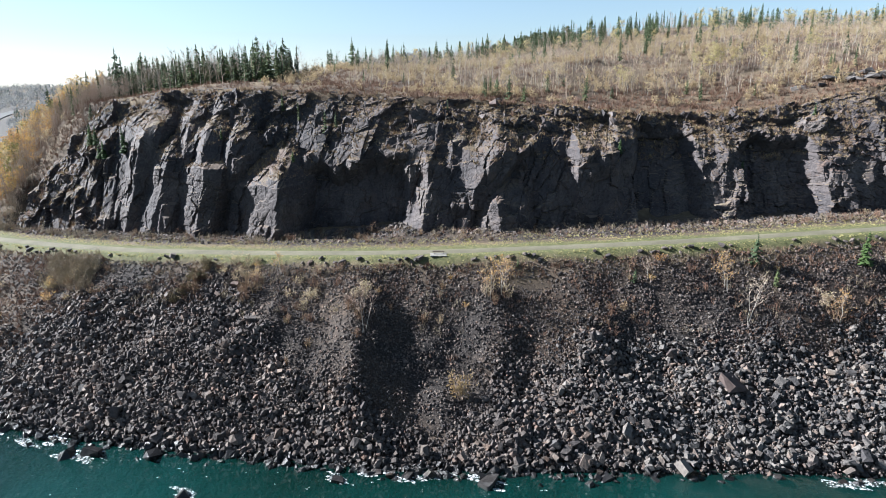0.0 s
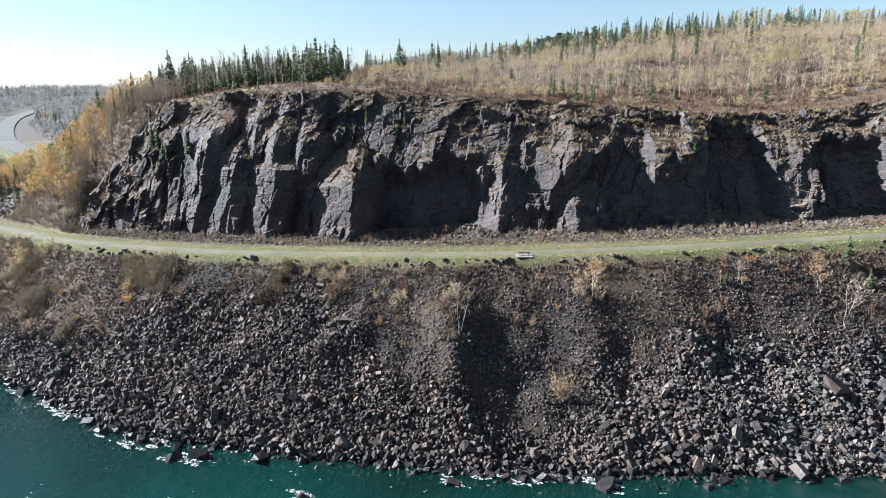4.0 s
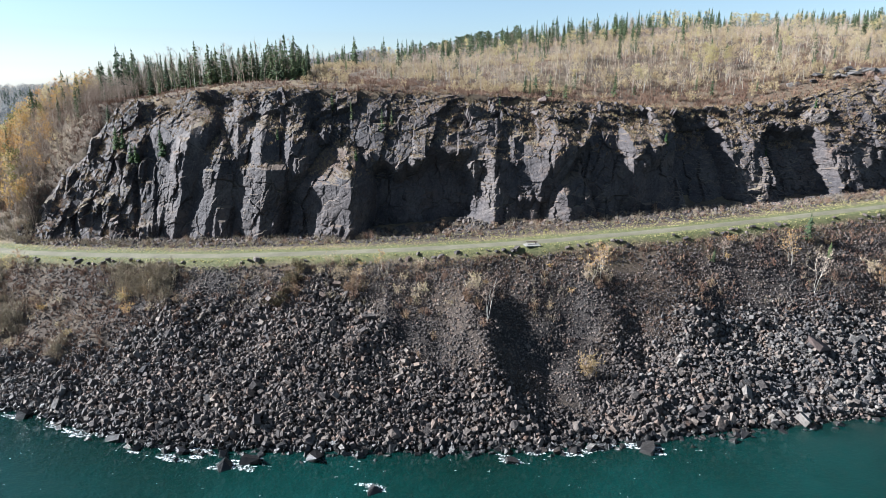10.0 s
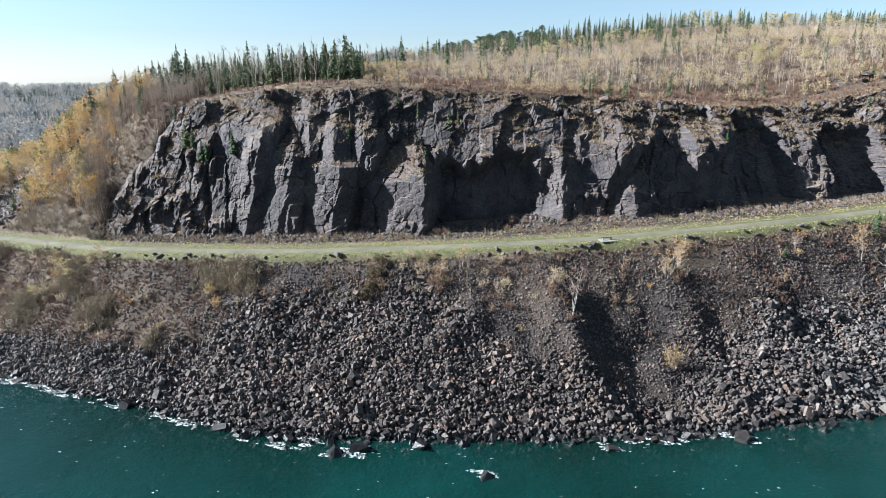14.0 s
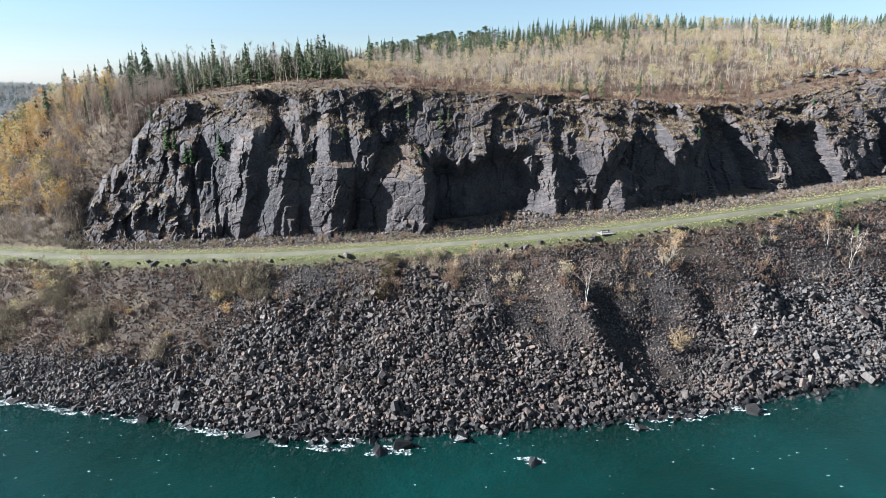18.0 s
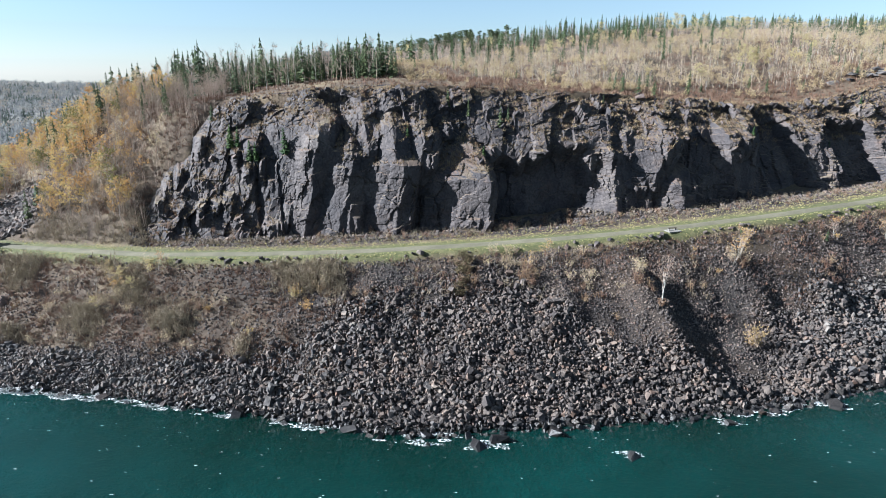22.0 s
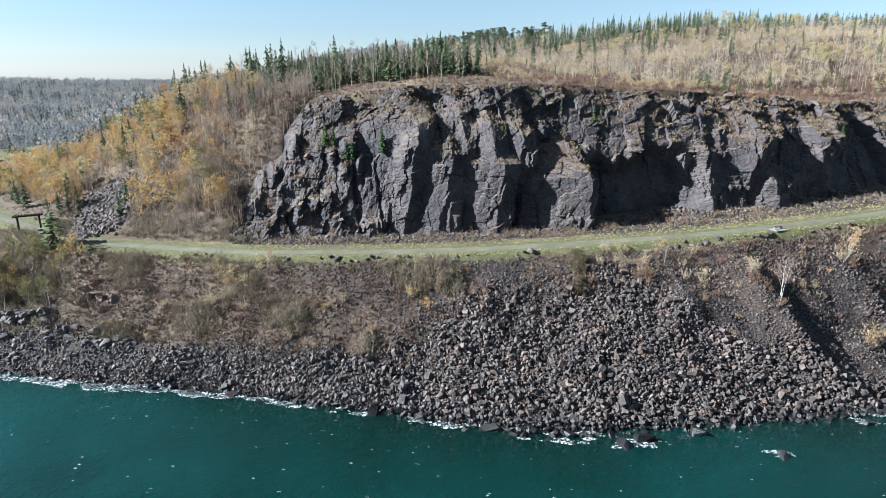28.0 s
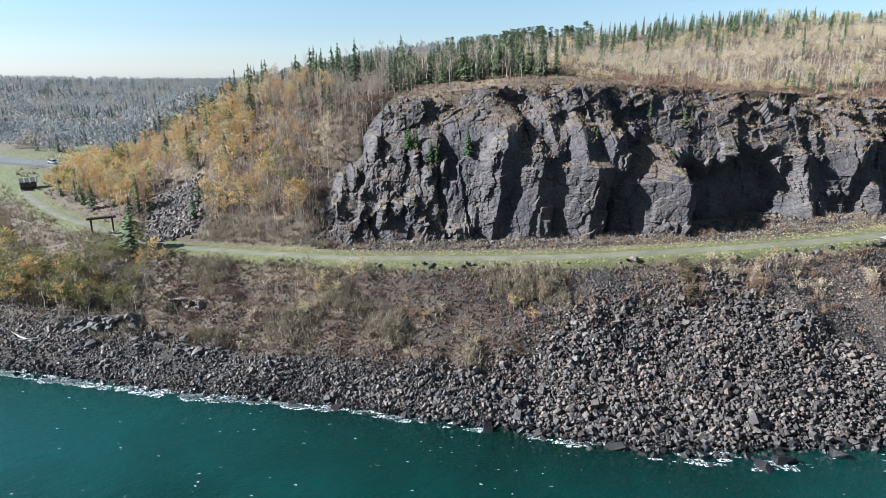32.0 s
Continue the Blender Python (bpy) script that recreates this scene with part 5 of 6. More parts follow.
for x, y, h in ((-40.8, 95.6, 2.6), (-32, 94.5, 2.8), (25.5, 86.2, 1.8), (-70, 103.8, 2.2), (-68.4, 99.8, 2.0), (-100, 119, 2.4), (-86, 108, 1.8), (-78, 103, 1.6), (59, 85.5, 2.4), (-24, 88, 1.6), (-20, 84, 1.5)):
    (yellow if x in (-68.4, -70, -100) else shrubs).add(x, y, h, rng)
for cx_, cy_, n in ((-41, 96.5, 9), (-32, 95, 8), (-22, 87, 7), (-13, 86, 5), (26, 87, 5), (8, 91, 6), (-66, 103, 6)):
    for _ in range(n):
        x, y = cx_ + rng.gauss(0, 1.2), cy_ + rng.gauss(0, 2.2)
        shrubs.add(x, min(y, float(trail_y(x)) - 3.5), rng.uniform(1.0, 2.0), rng)
M_DULL = leaf_material("dull olive leaves", [(0.0, (0.055, 0.048, 0.028)), (0.5, (0.085, 0.072, 0.038)), (1.0, (0.13, 0.105, 0.052))], 0.25)
olive_brush = Grove("olive_brush", [[("thicket", s[0], M_BRUSH), ("foliage", s[1], M_DULL)] for s in [shrub_shape(q, 12, 2, 0.07) for q in (96, 97)]], "dull olive brush in a strip down the talus", "shrub", "shrubs")
for k in range(26):
    d = rng.random()
    x = -40.5 - 3.0 * d + rng.gauss(0, 0.7)
    olive_brush.add(x, float(trail_y(x)) - 4.2 - 8.5 * d, rng.uniform(0.9, 1.7), rng)
pale_bush = Grove("tan_shrub", [[("thicket", s[0], M_TWIG), ("foliage", s[1], M_PALE)] for s in [shrub_shape(q, 11, 1, 0.05) for q in (98, 99)]], "thin tan shrub with a few yellow leaves on the bank", "shrub", "shrubs")
for x0, y0, n, q in ((-33.5, 99, 14, 2.0), (-98, 121, 12, 4.0), (-101, 115, 8, 2.5), (-86, 105, 8, 3.0), (-65, 104, 8, 2.5), (-12, 90, 7, 1.6), (-22, 93, 8, 2.0), (8.5, 90, 7, 1.5), (-110, 121, 8, 3.0), (58, 88, 6, 2.0)):
    for _ in range(n):
        x = x0 + rng.gauss(0, q)
        y = min(y0 + rng.gauss(0, q * 0.8), float(trail_y(x)) - 4.0)
        pale_bush.add(x, y, rng.uniform(0.9, 2.3), rng)
for _ in range(60):
    x = rng.uniform(-100, 100)
    y = rng.uniform(float(trail_y(x)) + 6.5, float(foot_y(x)) - 0.5)
    shrubs.add(x, y, rng.uniform(0.8, 1.9), rng)
for _ in range(60):
    x = rng.uniform(-125, 80)
    k = rng.uniform(0.72, 1.0) if x > -75 else rng.uniform(0.35, 1.0)
    y = float(shore_y(x)) + k * (float(trail_y(x)) - 4.5 - float(shore_y(x)))
    (yellow if rng.random() < 0.12 else shrubs).add(x, y, rng.uniform(0.8, 1.8), rng)


# ---- built things ----
def box(bm, cx, cy, cz, sx, sy, sz, rz=0.0, bevel=0.0):
    """Adds a box centred at a place to a bmesh, with softened edges."""
    r = bmesh.ops.create_cube(bm, size=1.0, matrix=Matrix.Translation((cx, cy, cz)) @ Matrix.Rotation(rz, 4, 'Z') @ Matrix.Diagonal((sx, sy, sz, 1)))
    if bevel:
        es = list({e for v in r["verts"] for e in v.link_edges})
        bmesh.ops.bevel(bm, geom=es, offset=bevel, segments=1, affect='EDGES')


def solid(name, boxes, material, parent=None, label=""):
    bm = bmesh.new()
    for b in boxes:
        box(bm, *b)
    me = bpy.data.meshes.new(name)
    bm.to_mesh(me)
    bm.free()
    me.materials.append(material)
    ob = new(name, me)
    ob.parent = parent
    if label:
        tagged(ob, label)
    return ob


M_TIMBER = simple_material("dark stained timber", [(0.4, (0.028, 0.018, 0.013)), (0.6, (0.05, 0.034, 0.024))], 3.0, 0.7)
M_CONCRETE = simple_material("pale concrete", [(0.35, (0.15, 0.14, 0.125)), (0.65, (0.20, 0.19, 0.17))], 1.2)
M_ROOF = simple_material("roof boards", [(0.4, (0.04, 0.038, 0.036)), (0.6, (0.075, 0.07, 0.066))], 2.0)
M_CARPAINT, _, cb = mat("car paint", 0.25)
cb.inputs["Base Color"].default_value = (0.2, 0.2, 0.21, 1)
M_GLASSY, _, cb = mat("car glass", 0.08)
cb.inputs["Base Color"].default_value = (0.02, 0.022, 0.025, 1)
M_TYRE = simple_material("tyre rubber", [(0.4, (0.02, 0.02, 0.02)), (0.6, (0.03, 0.03, 0.03))], 4.0)


def bench(x, y, z, rz):
    b = new("bench")
    for k in (-0.75, 0.75):
        solid("leg", [(k, 0, 0.2, 0.1, 0.45, 0.4, 0, 0.01)], M_CONCRETE, b)
    for k in range(3):
        solid("seat_board", [(0, -0.16 + 0.16 * k, 0.43, 1.9, 0.14, 0.05, 0, 0.008)], M_TIMBER, b)
    b.matrix_basis = pose(x, y, z, 0, 0, rz)
    return tagged(b, "low dark wooden bench on a concrete pad beside the trail", "bench")


pad = solid("bench_pad", [(0, 0, 0, 2.7, 1.8, 0.16, 0, 0.02)], M_CONCRETE)
pad.matrix_basis = pose(-0.7, 97.3, float(trail_z(-0.7)) + 0.05, 0, 0, 1)
tagged(pad, "pale concrete bench pad at the trail's edge", "concrete pad")
bench(-0.7, 97.6, float(trail_z(-0.7)) + 0.13, 181)


def gateway(x, y, z, rz, span=4.1, high=3.0):
    g = new("timber_gateway")
    for sx in (-1, 1):
        solid("footing", [(sx * span / 2, 0, 0.2, 0.75, 1.5, 0.5, 0, 0.03)], M_CONCRETE, g, "pale concrete footing")
        for sy in (-0.42, 0.42):
            solid("post", [(sx * span / 2, sy, high / 2 + 0.3, 0.34, 0.34, high - 0.3, 0, 0.03)], M_TIMBER, g)
        solid("cap_beam", [(sx * span / 2, 0, high + 0.3, 0.4, 1.9, 0.3, 0, 0.03)], M_TIMBER, g)
    for sy in (-0.55, 0.0, 0.55):
        solid("cross_beam", [(0, sy, high + 0.6, span + 1.6, 0.3, 0.32, 0, 0.03)], M_TIMBER, g)
    for k in range(9):
        solid("rafter", [(-span / 2 - 0.4 + k * (span + 0.8) / 8, 0, high + 0.84, 0.16, 2.1, 0.16, 0, 0.02)], M_TIMBER, g)
    g.matrix_basis = pose(x, y, z, 0, 0, rz)
    return tagged(g, "dark timber gateway with heavy beams on concrete footings", "gateway")


gateway(-143.2, 162.0, 13.3, 14)


def hut(x, y, z, rz):
    h = new("shelter_hut")
    solid("floor_slab", [(0, 0, 0.06, 4.6, 3.8, 0.2, 0, 0.02)], M_CONCRETE, h)
    for k in range(12):
        solid("wall_board", [(-1.93 + 0.35 * k, 1.5, 1.3, 0.33, 0.08, 2.3, 0, 0.01)], M_TIMBER, h)
    for sx in (-1, 1):
        solid("side_wall", [(sx * 2.0, 0.2, 1.3, 0.12, 2.6, 2.3, 0, 0.01)], M_TIMBER, h)
        solid("front_post", [(sx * 2.0, -1.5, 1.3, 0.2, 0.2, 2.3, 0, 0.01)], M_CONCRETE, h, "pale painted post")
    for side in (-1, 1):
        for k in range(14):
            bm = bmesh.new()
            box(bm, 0, 0, 0, 0.32, 2.45, 0.06)
            me = bpy.data.meshes.new("roof_board")
            bm.to_mesh(me)
            bm.free()
            me.materials.append(M_ROOF if k % 2 else M_CONCRETE if k % 4 == 0 else M_ROOF)
            ob = new("roof_board", me)
            ob.parent = h
            ob.matrix_local = pose(-2.3 + 0.355 * k, side * 1.1, 2.95, -side * 24, 0, 0)
    h.matrix_basis = pose(x, y, z, 0, 0, rz)
    return tagged(h, "small dark open shelter with a ribbed grey roof", "shelter")


hut(-176.2, 221.5, float(land([-176.2], [221.5])[0]), 20)


def car(x, y, z, rz):
    c = new("car")
    bm = bmesh.new()
    box(bm, 0, 0, 0.62, 4.4, 1.75, 0.55, 0, 0.14)
    me = bpy.data.meshes.new("body")
    bm.to_mesh(me)
    bm.free()
    me.materials.append(M_CARPAINT)
    new("body", me).parent = c
    bm = bmesh.new()
    box(bm, -0.2, 0, 1.12, 2.4, 1.5, 0.5)
    for v in bm.verts:
        if v.co.z > 1.2:
            v.co.x = -0.2 + (v.co.x + 0.2) * 0.68
            v.co.y *= 0.85
    me = bpy.data.meshes.new("cabin")
    bm.to_mesh(me)
    bm.free()
    me.materials.append(M_GLASSY)
    new("cabin", me).parent = c
    solid("roof", [(-0.2, 0, 1.39, 1.6, 1.26, 0.06, 0, 0.02)], M_CARPAINT, c)
    for sx in (-1.35, 1.35):
        for sy in (-0.85, 0.85):
            bm = bmesh.new()
            bmesh.ops.create_cone(bm, cap_ends=True, segments=18, radius1=0.33, radius2=0.33, depth=0.2, matrix=Matrix.Translation((sx, sy, 0.33)) @ Matrix.Rotation(math.pi / 2, 4, 'X'))
            me = bpy.data.meshes.new("wheel")
            bm.to_mesh(me)
            bm.free()
            me.materials.append(M_TYRE)
            wh = new("wheel", me)
            wh.parent = c
            bm = bmesh.new()
            bmesh.ops.create_cone(bm, cap_ends=True, segments=12, radius1=0.2, radius2=0.17, depth=0.22, matrix=Matrix.Translation((sx, sy, 0.33)) @ Matrix.Rotation(math.pi / 2, 4, 'X'))
            me = bpy.data.meshes.new("rim")
            bm.to_mesh(me)
            bm.free()
            me.materials.append(M_CARPAINT)
            new("rim", me).parent = wh
    c.matrix_basis = pose(x, y, z, 0, 0, rz)
    return tagged(c, "silver car on the grey highway", "car")


# highway across the valley
hx = np.arange(-420, -128, 4.0)
hy = np.array([highway_y(float(q)) for q in hx])
dx, dy = np.gradient(hx), np.gradient(hy)
ln = np.hypot(dx, dy)
H = np.empty((len(hx), 5, 3))
for j in range(5):
    o = -4.6 + 2.3 * j
    H[:, j, 0], H[:, j, 1] = hx - dy / ln * o, hy + dx / ln * o
mid = land(hx, hy)
mid = np.convolve(np.pad(mid, 3, mode="edge"), np.ones(7) / 7, "valid")
H[:, :, 2] = mid[:, None] + 0.55
P = np.concatenate([H[:, :1] + [0, 0, -1.6], H, H[:, -1:] + [0, 0, -1.6]], 1)
tagged(new("highway", sheet("highway", P, M_ASPHALT)), "grey asphalt highway across the valley", "road", kind="structure")
i = int(np.argmin(np.abs(hx + 180)))
car(float(hx[i]), float(hy[i]) - 1.5, float(mid[i]) + 0.56, math.degrees(math.atan2(dy[i], dx[i])))

# guard stones along the lake side of the trail
rng = random.Random(5)
x = -108.0
while x < 95:
    x += rng.uniform(0.6, 2.2) if rng.random() < 0.85 else rng.uniform(5, 11)
    s = rng.uniform(0.35, 0.8) * (1.5 if rng.random() < 0.1 else 1)
    y = float(trail_y(x)) - rng.uniform(3.0, 3.9)
    ob = new("guard_stone", shape_mesh[rng.randrange(14)])
    ob.location, ob.rotation_euler, ob.scale = (x, y, float(land([x], [y])[0]) + 0.18 * s), (rng.uniform(-0.4, 0.4), rng.uniform(-0.4, 0.4), rng.uniform(0, 6.28)), (s * 1.3, s, s * 0.9)
    tagged(ob, "dark guard stone on the trail's grassy edge", "stone", group="guard stones")

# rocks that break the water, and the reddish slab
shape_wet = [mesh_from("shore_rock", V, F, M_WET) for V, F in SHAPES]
edge_rocks = []
for _ in range(220):
    x = rng.uniform(-128, 92)
    edge_rocks.append((x, float(shore_y(x)) - rng.uniform(-0.8, 1.6), rng.uniform(0.5, 1.15)))
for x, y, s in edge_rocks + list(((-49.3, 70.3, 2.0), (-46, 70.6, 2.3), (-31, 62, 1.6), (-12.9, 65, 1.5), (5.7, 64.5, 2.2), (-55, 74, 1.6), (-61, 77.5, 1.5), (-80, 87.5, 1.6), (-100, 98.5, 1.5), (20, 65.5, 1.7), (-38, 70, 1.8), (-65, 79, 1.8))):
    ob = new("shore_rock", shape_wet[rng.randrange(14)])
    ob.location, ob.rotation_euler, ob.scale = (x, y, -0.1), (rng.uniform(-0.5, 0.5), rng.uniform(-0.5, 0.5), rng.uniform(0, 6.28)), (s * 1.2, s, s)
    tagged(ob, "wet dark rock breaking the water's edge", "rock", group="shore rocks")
M_RED = rock_material("reddish rock", (0.07, 0.052, 0.047), (0.09, 0.068, 0.06), (0.11, 0.083, 0.072), (0.085, 0.06, 0.05))
V, F = boulder_shape(33, 0.5)
ob = new("reddish_boulder", mesh_from("reddish_boulder", V, F, M_RED))
ob.location, ob.rotation_euler, ob.scale = (40.4, 77.2, float(land([40.4], [77.2])[0]) + 0.5), (0.5, 0.35, 0.6), (4.2, 3.0, 2.6)
tagged(ob, "big flat reddish boulder on the talus", "boulder")

# bleached drift logs on the beach
for x, y, rz, L in ((-149, 130.5, 140, 5.5), (-148, 131, 200, 4.2)):
    s = Soup()
    s.tube([(0, 0, 0), (0.02, 0.03, 0.5), (0, 0, 1)], [0.035, 0.03, 0.012], 7)
    ob = new("drift_log", mesh_from("drift_log", *s.arrays(), M_WHITE))
    ob.matrix_basis = pose(x, y, float(land([x], [y])[0]) + 0.35, 0, 82, rz) @ Matrix.Diagonal((L, L, L, 1))
    tagged(ob, "bleached drift log on the stony beach", "log", group="drift logs")

# foam along the shore; the same white also paints sun glints farther out
M_FOAM_GLINT, nt, fb = mat("foam", 0.6)
fb.inputs["Base Color"].default_value = (0.5, 0.51, 0.51, 1)
fn = noise_tex(nt, 2.6, 6, 0.75)
nt.links.new(ramp(nt, fn.outputs[0], [(0.48, (0, 0, 0)), (0.58, (1, 1, 1))]).outputs[0], fb.inputs["Alpha"])
s = Soup()
fr = random.Random(9)
spots = [(x, float(shore_y(x)) - fr.uniform(0.6, 2.4), fr.uniform(0.25, 1.1) * (1.5 if x < -100 else 1)) for x in [fr.uniform(-165, 90) for _ in range(430)] if smooth_noise(x, 0.0, 6, 161) > -0.1 or x < -80]
spots += [(x + fr.gauss(0, 1), y + fr.gauss(0, 0.8), fr.uniform(0.5, 1.4)) for x, y in ((-49, 70), (-46, 70), (-31, 62), (-13, 65), (-54, 73.5), (-61, 77), (5, 64.5), (-66, 80)) for _ in range(3)]
for _ in range(420):                     # tiny white flecks painted as sun glints on open water
    x = fr.uniform(-160, 20)
    spots.append((x, float(shore_y(x)) - 2 - 34 * fr.random() ** 1.4, fr.uniform(0.07, 0.2)))
for x, y, r0 in spots:
    n = len(s.v)
    s.v.append((x, y, 0.05))
    for k in range(10):
        a = 6.2832 * k / 10
        q = r0 * fr.uniform(0.5, 1.1)
        s.v.append((x + 1.6 * q * math.cos(a), y + 0.6 * q * math.sin(a) - 0.5 * q * math.cos(a), 0.05))
    s.f += [(n, n + 1 + k, n + 1 + (k + 1) % 10) for k in range(10)]
tagged(new("foam", mesh_from("foam", *s.arrays(), M_FOAM_GLINT)), "white broken foam along the rocky shore, white flecks as sun glints farther out", "foam", kind="stuff")

# plants rooted on the cliff's ledges
flat_n = np.cross(C[2:, 1:-1] - C[:-2, 1:-1], C[1:-1, 2:] - C[1:-1, :-2])
flat_n /= np.linalg.norm(flat_n, axis=-1, keepdims=True) + 1e-9
ok = np.argwhere((flat_n[:, :, 2] > 0.6) & ((v[:, 1:-1] > 0.75) | (C[1:-1, 1:-1, 0] < -72)) & (ends[1:-1, 1:-1] > 0.9))
pk = np.random.RandomState(4).permutation(len(ok))
rng = random.Random(6)
rows = []
for i, j in ok[pk[:7000]]:
    p = C[i + 1, j + 1]
    rows.append((float(p[0]), float(p[1]), float(p[2]) - 0.05, rng.uniform(0.3, 1.0), 0, 0, rng.uniform(0, 6.28), rng.randrange(6)))
masses("ledge_brush", TUFTS, rows, M_BRUSH, "rusty brush rooted on the cliff's ledges", "brush")


def on_cliff(x, z, out=0.0):
    """A place on the cliff's face at x and height z."""
    i = int(np.argmin(np.abs(cx - x)))
    j = int(np.argmin(np.abs(C[i, :, 2] - z)))
    return float(C[i, j, 0]), float(C[i, j, 1]) - out, float(C[i, j, 2])


for x, z, h in ((-79.4, 33.5, 4.6), (-78, 33.5, 4.2), (-75.8, 31.0, 4.2), (-74.6, 31, 3.6), (-68.5, 32.5, 5.2), (-29.7, 32, 2.0), (-44.7, 36, 2.2), (33.7, 34.5, 2.6), (58, 30, 3.0), (75, 41, 2.4)):
    X, Y, Z = on_cliff(x, z, 0.5)
    cedars.add(X, Y, h, rng, 0.35, z=Z)
for x, z, h in ((-24, 37, 4.5), (-30, 39, 4.2), (-34, 41, 4), (-22, 38, 3.6), (1, 41.5, 2.6), (-83, 38, 4.0)):
    X, Y, Z = on_cliff(x, z)
    spruces.add(X, Y, h, rng, 0.15, z=Z)
for k in range(70):
    i, j = ok[pk[3000 + k]] if len(ok) > 3200 else ok[pk[k]]
    p = C[i + 1, j + 1]
    shrubs.add(float(p[0]), float(p[1]), rng.uniform(0.7, 1.5), rng, 0.1, z=float(p[2]))

low_end = ok[(C[ok[:, 0] + 1, ok[:, 1] + 1, 0] < -71) & (v[0, ok[:, 1] + 1] < 1.0)]
for i, j in low_end[np.random.RandomState(8).permutation(len(low_end))[:36]]:
    p = C[i + 1, j + 1]
    shrubs.add(float(p[0]), float(p[1]), rng.uniform(0.7, 1.7), rng, 0.1, z=float(p[2]))
shape_cliff = [mesh_from("ledge_block", V, F, M_CLIFF) for V, F in SHAPES]
# loose blocks on the upper tier of the cliff, and the scree patch in the coloured slope
rows = []
for i, j in ok[pk[11000:13000]]:
    p = C[i + 1, j + 1]
    z = rng.uniform(0.3, 0.75) * math.exp(rng.gauss(0, 0.4))
    rows.append((float(p[0]), float(p[1]), float(p[2]) + 0.1 * z, (z * 1.4, z, z * 0.9), rng.uniform(-0.8, 0.8), rng.uniform(-0.8, 0.8), rng.uniform(0, 6.28), rng.randrange(14)))
for x, y, z, s, rx, ry, rz, k in rows[:300]:
    ob = new("ledge_block", shape_cliff[k])
    ob.location, ob.rotation_euler, ob.scale = (x, y, z), (rx, ry, rz), s
    tagged(ob, "broken grey rock block on a cliff ledge", "rock", group="ledge blocks")
rows = []
for _ in range(1900):
    d = rng.random()
    z = rng.uniform(0.4, 1.3)
    rows.append([-127.5 + rng.gauss(0, 4.2) * (1.2 - 0.6 * d) - 1.5 * d, 152.5 + 22 * d + rng.gauss(0, 1), z, rng.uniform(-1, 1), rng.uniform(-1, 1), rng.uniform(0, 6.28), rng.randrange(14)])
for _ in range(3600):
    x = rng.uniform(-100, 95)
    d = rng.random()
    z = rng.uniform(0.3, 0.7) + 0.75 * d * rng.random()
    lo, hi = float(trail_y(x)) + 5.0, float(foot_y(x)) + 1.0
    rows.append([x, lo + (hi - lo) * d ** 0.6, z, rng.uniform(-1, 1), rng.uniform(-1, 1), rng.uniform(0, 6.28), rng.randrange(14)])
tagged(new("fallen_rock", scatter_mesh("fallen_rock", SHAPES, heights(rows, False), M_BOULDER)), "grey fallen rock at the foot of the slopes", "rocks", kind="stuff")

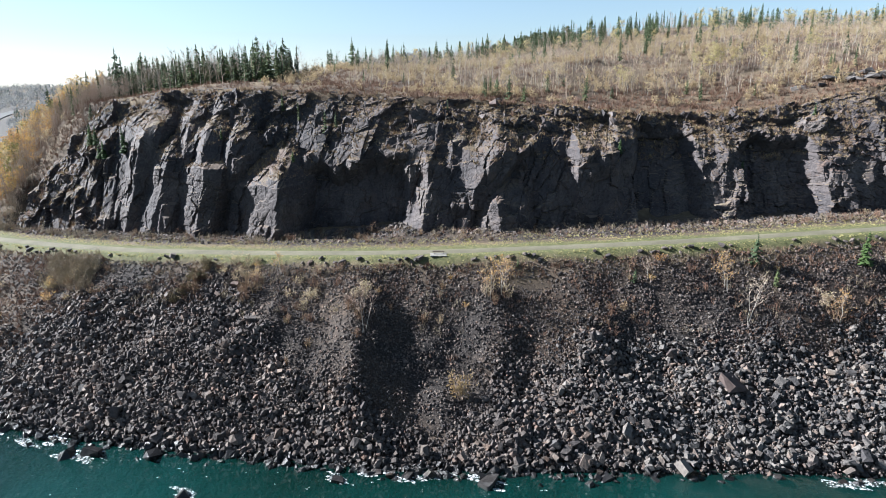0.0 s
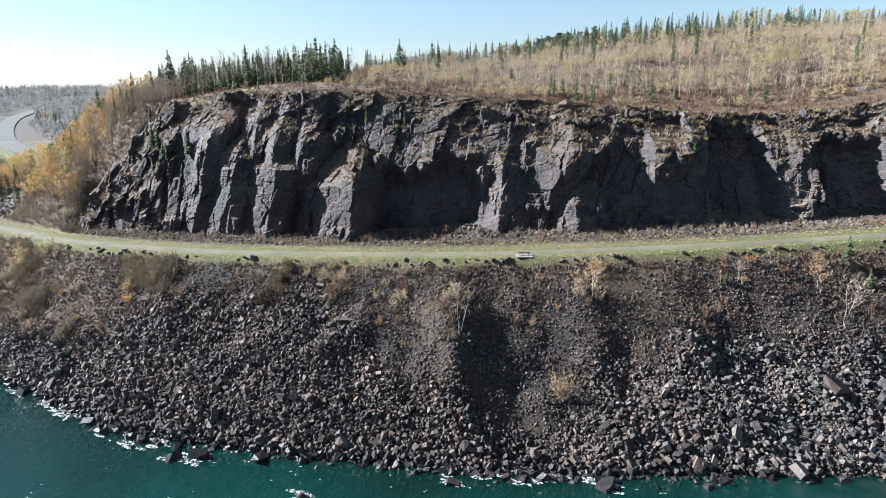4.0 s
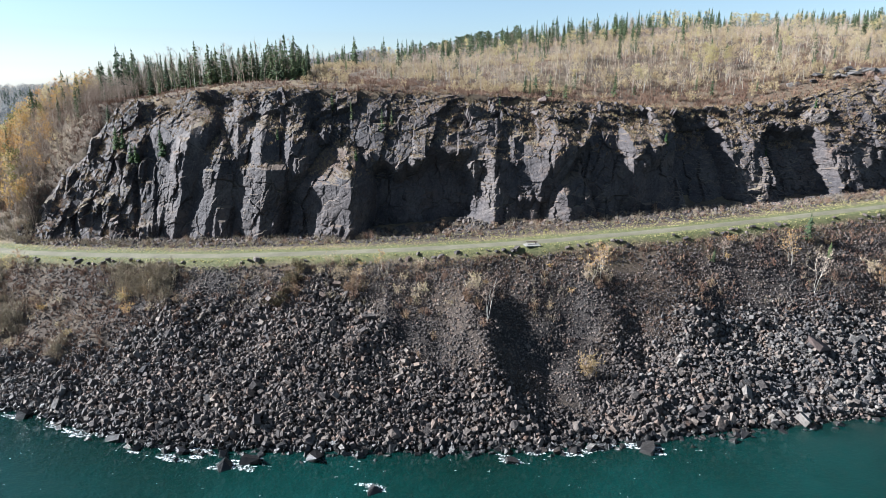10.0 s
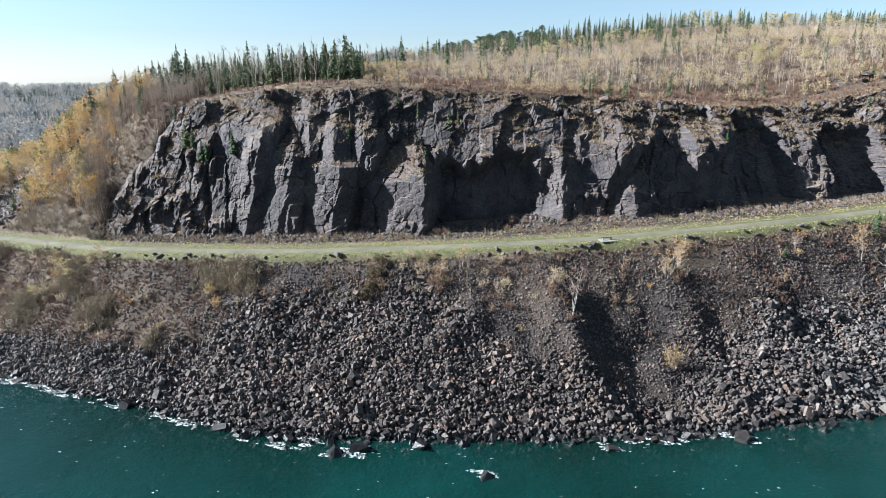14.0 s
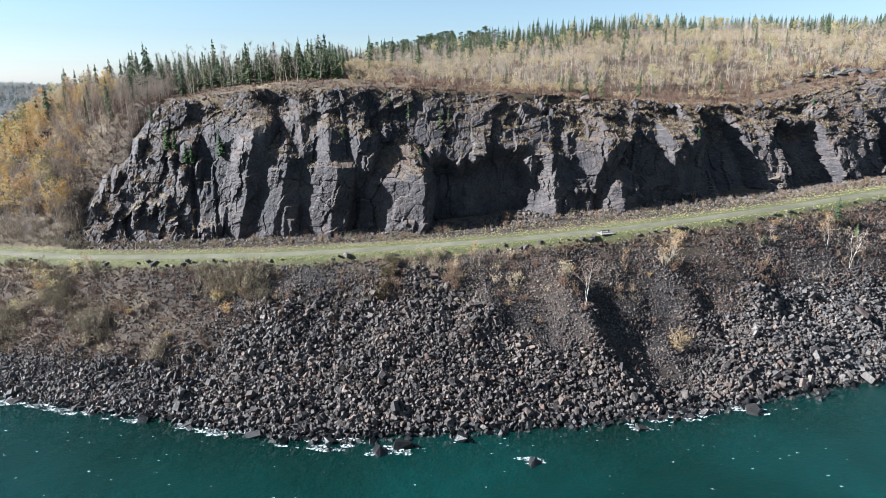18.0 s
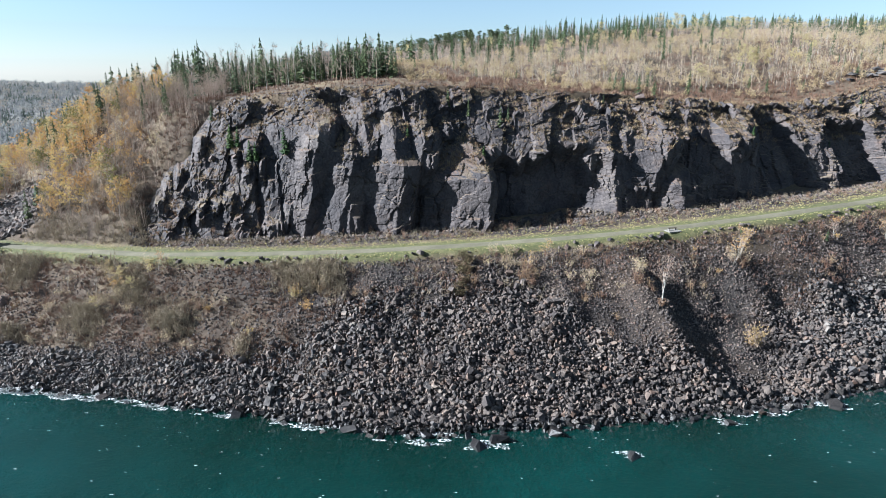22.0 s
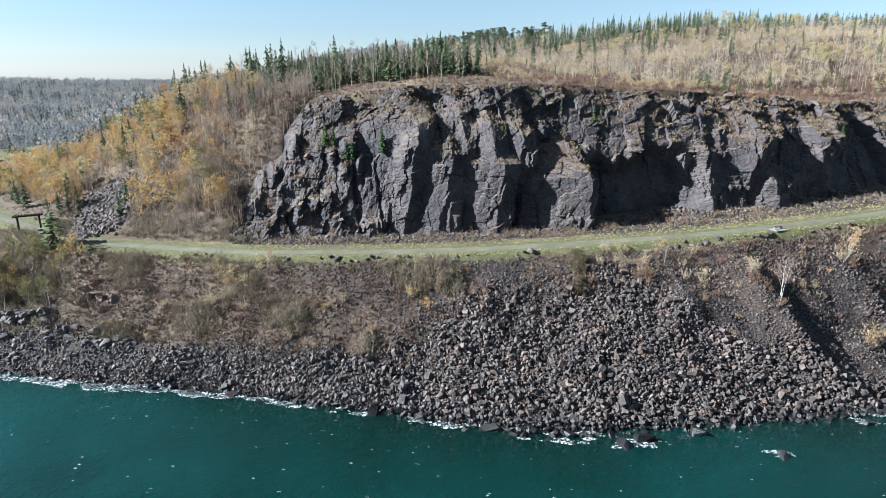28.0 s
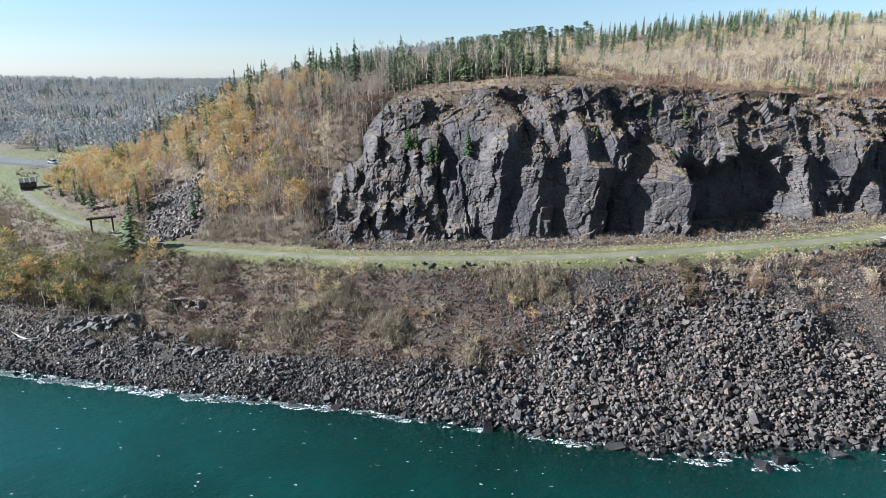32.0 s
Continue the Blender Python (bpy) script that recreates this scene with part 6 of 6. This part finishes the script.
shape_bluff = [mesh_from("rock_knob", V, F, M_PALEROCK) for V, F in SHAPES]
def bluff(a, b, high, seed):
    """A low broken rock wall between two foot points, its top running back into the slope."""
    u = np.linspace(0, 1, int(math.dist(a, b) / 0.25))[:, None]
    w = np.concatenate([np.linspace(0, 1, 16), np.linspace(1.1, 2, 10)])[None, :]
    ex, ey = (b[0] - a[0]) / math.dist(a, b), (b[1] - a[1]) / math.dist(a, b)
    nx, ny = -ey, ex
    if ny < 0:
        nx, ny = -nx, -ny
    tall = high * np.clip(np.minimum(u, 1 - u) * 6, 0.1, 1) * (0.8 + 0.3 * smooth_noise(u * 20, 0 * u, 3, seed))
    up = np.minimum(w, 1)
    o = 1.1 * up + 4.5 * np.maximum(0, w - 1) - 0.55 * facets(u * math.dist(a, b) + 0 * w, w * high + 0 * u, 1.8, 1.1, seed, 0.9, 0.4) - 0.25 * facets(u * math.dist(a, b) + 0 * w, w * high + 0 * u, 0.8, 0.6, seed + 5, 0.9, 0.4)
    P = np.empty((len(u), w.shape[1], 3))
    P[:, :, 0], P[:, :, 1] = a[0] + (b[0] - a[0]) * u + nx * o, a[1] + (b[1] - a[1]) * u + ny * o
    foot = land((a[0] + (b[0] - a[0]) * u)[:, 0], (a[1] + (b[1] - a[1]) * u)[:, 0])[:, None]
    P[:, :, 2] = foot - 0.5 + (tall + 0.5) * up
    behind = land(P[:, :, 0].ravel(), P[:, :, 1].ravel()).reshape(P.shape[:2])
    fall = np.clip(w - 1, 0, 1)
    P[:, :, 2] = P[:, :, 2] * (1 - fall) + (behind - 0.4) * fall
    return tagged(new("bluff", sheet("bluff", P, M_PALEROCK)), "low weathered rock bluff above the stony beach", "bluff", kind="structure")


bluff((-147, 131.6), (-130, 124.2), 3.0, 210)
bluff((-128.8, 130.2), (-119.4, 124.0), 1.5, 220)
# rock knobs in the coloured slope and the low bluff above the beach
for x0, y0, n, lo, hi, spread in ((-106, 180, 7, 2.0, 3.6, 2.6), (-112, 172, 5, 1.5, 2.6, 2.2), (-131, 122, 14, 0.7, 1.5, 6.0), (-119, 117, 14, 0.7, 1.4, 3.5), (99, 136, 16, 1.4, 3.0, 5.5), (90, 137, 14, 1.0, 2.2, 5.0)):
    for _ in range(n):
        x = x0 + rng.gauss(0, spread)
        y = y0 + rng.gauss(0, 1.0) - (0.55 * (x - x0) if x0 in (-131, -119) else 0)
        q = rng.uniform(lo, hi)
        ob = new("rock_knob", (shape_bluff if y0 < 130 or x0 > 0 else shape_cliff)[rng.randrange(14)])
        ob.location, ob.rotation_euler, ob.scale = (x, y, float(land([x], [y])[0]) + 0.1 * q), (rng.uniform(-0.3, 0.3), rng.uniform(-0.3, 0.3), rng.uniform(0, 6.28)), (q * 1.8, q * 1.2, q * 0.6) if x0 > 0 else (q * 1.3, q, q)
        tagged(ob, "weathered rock knob showing through the slope", "rock", group="rock knobs")
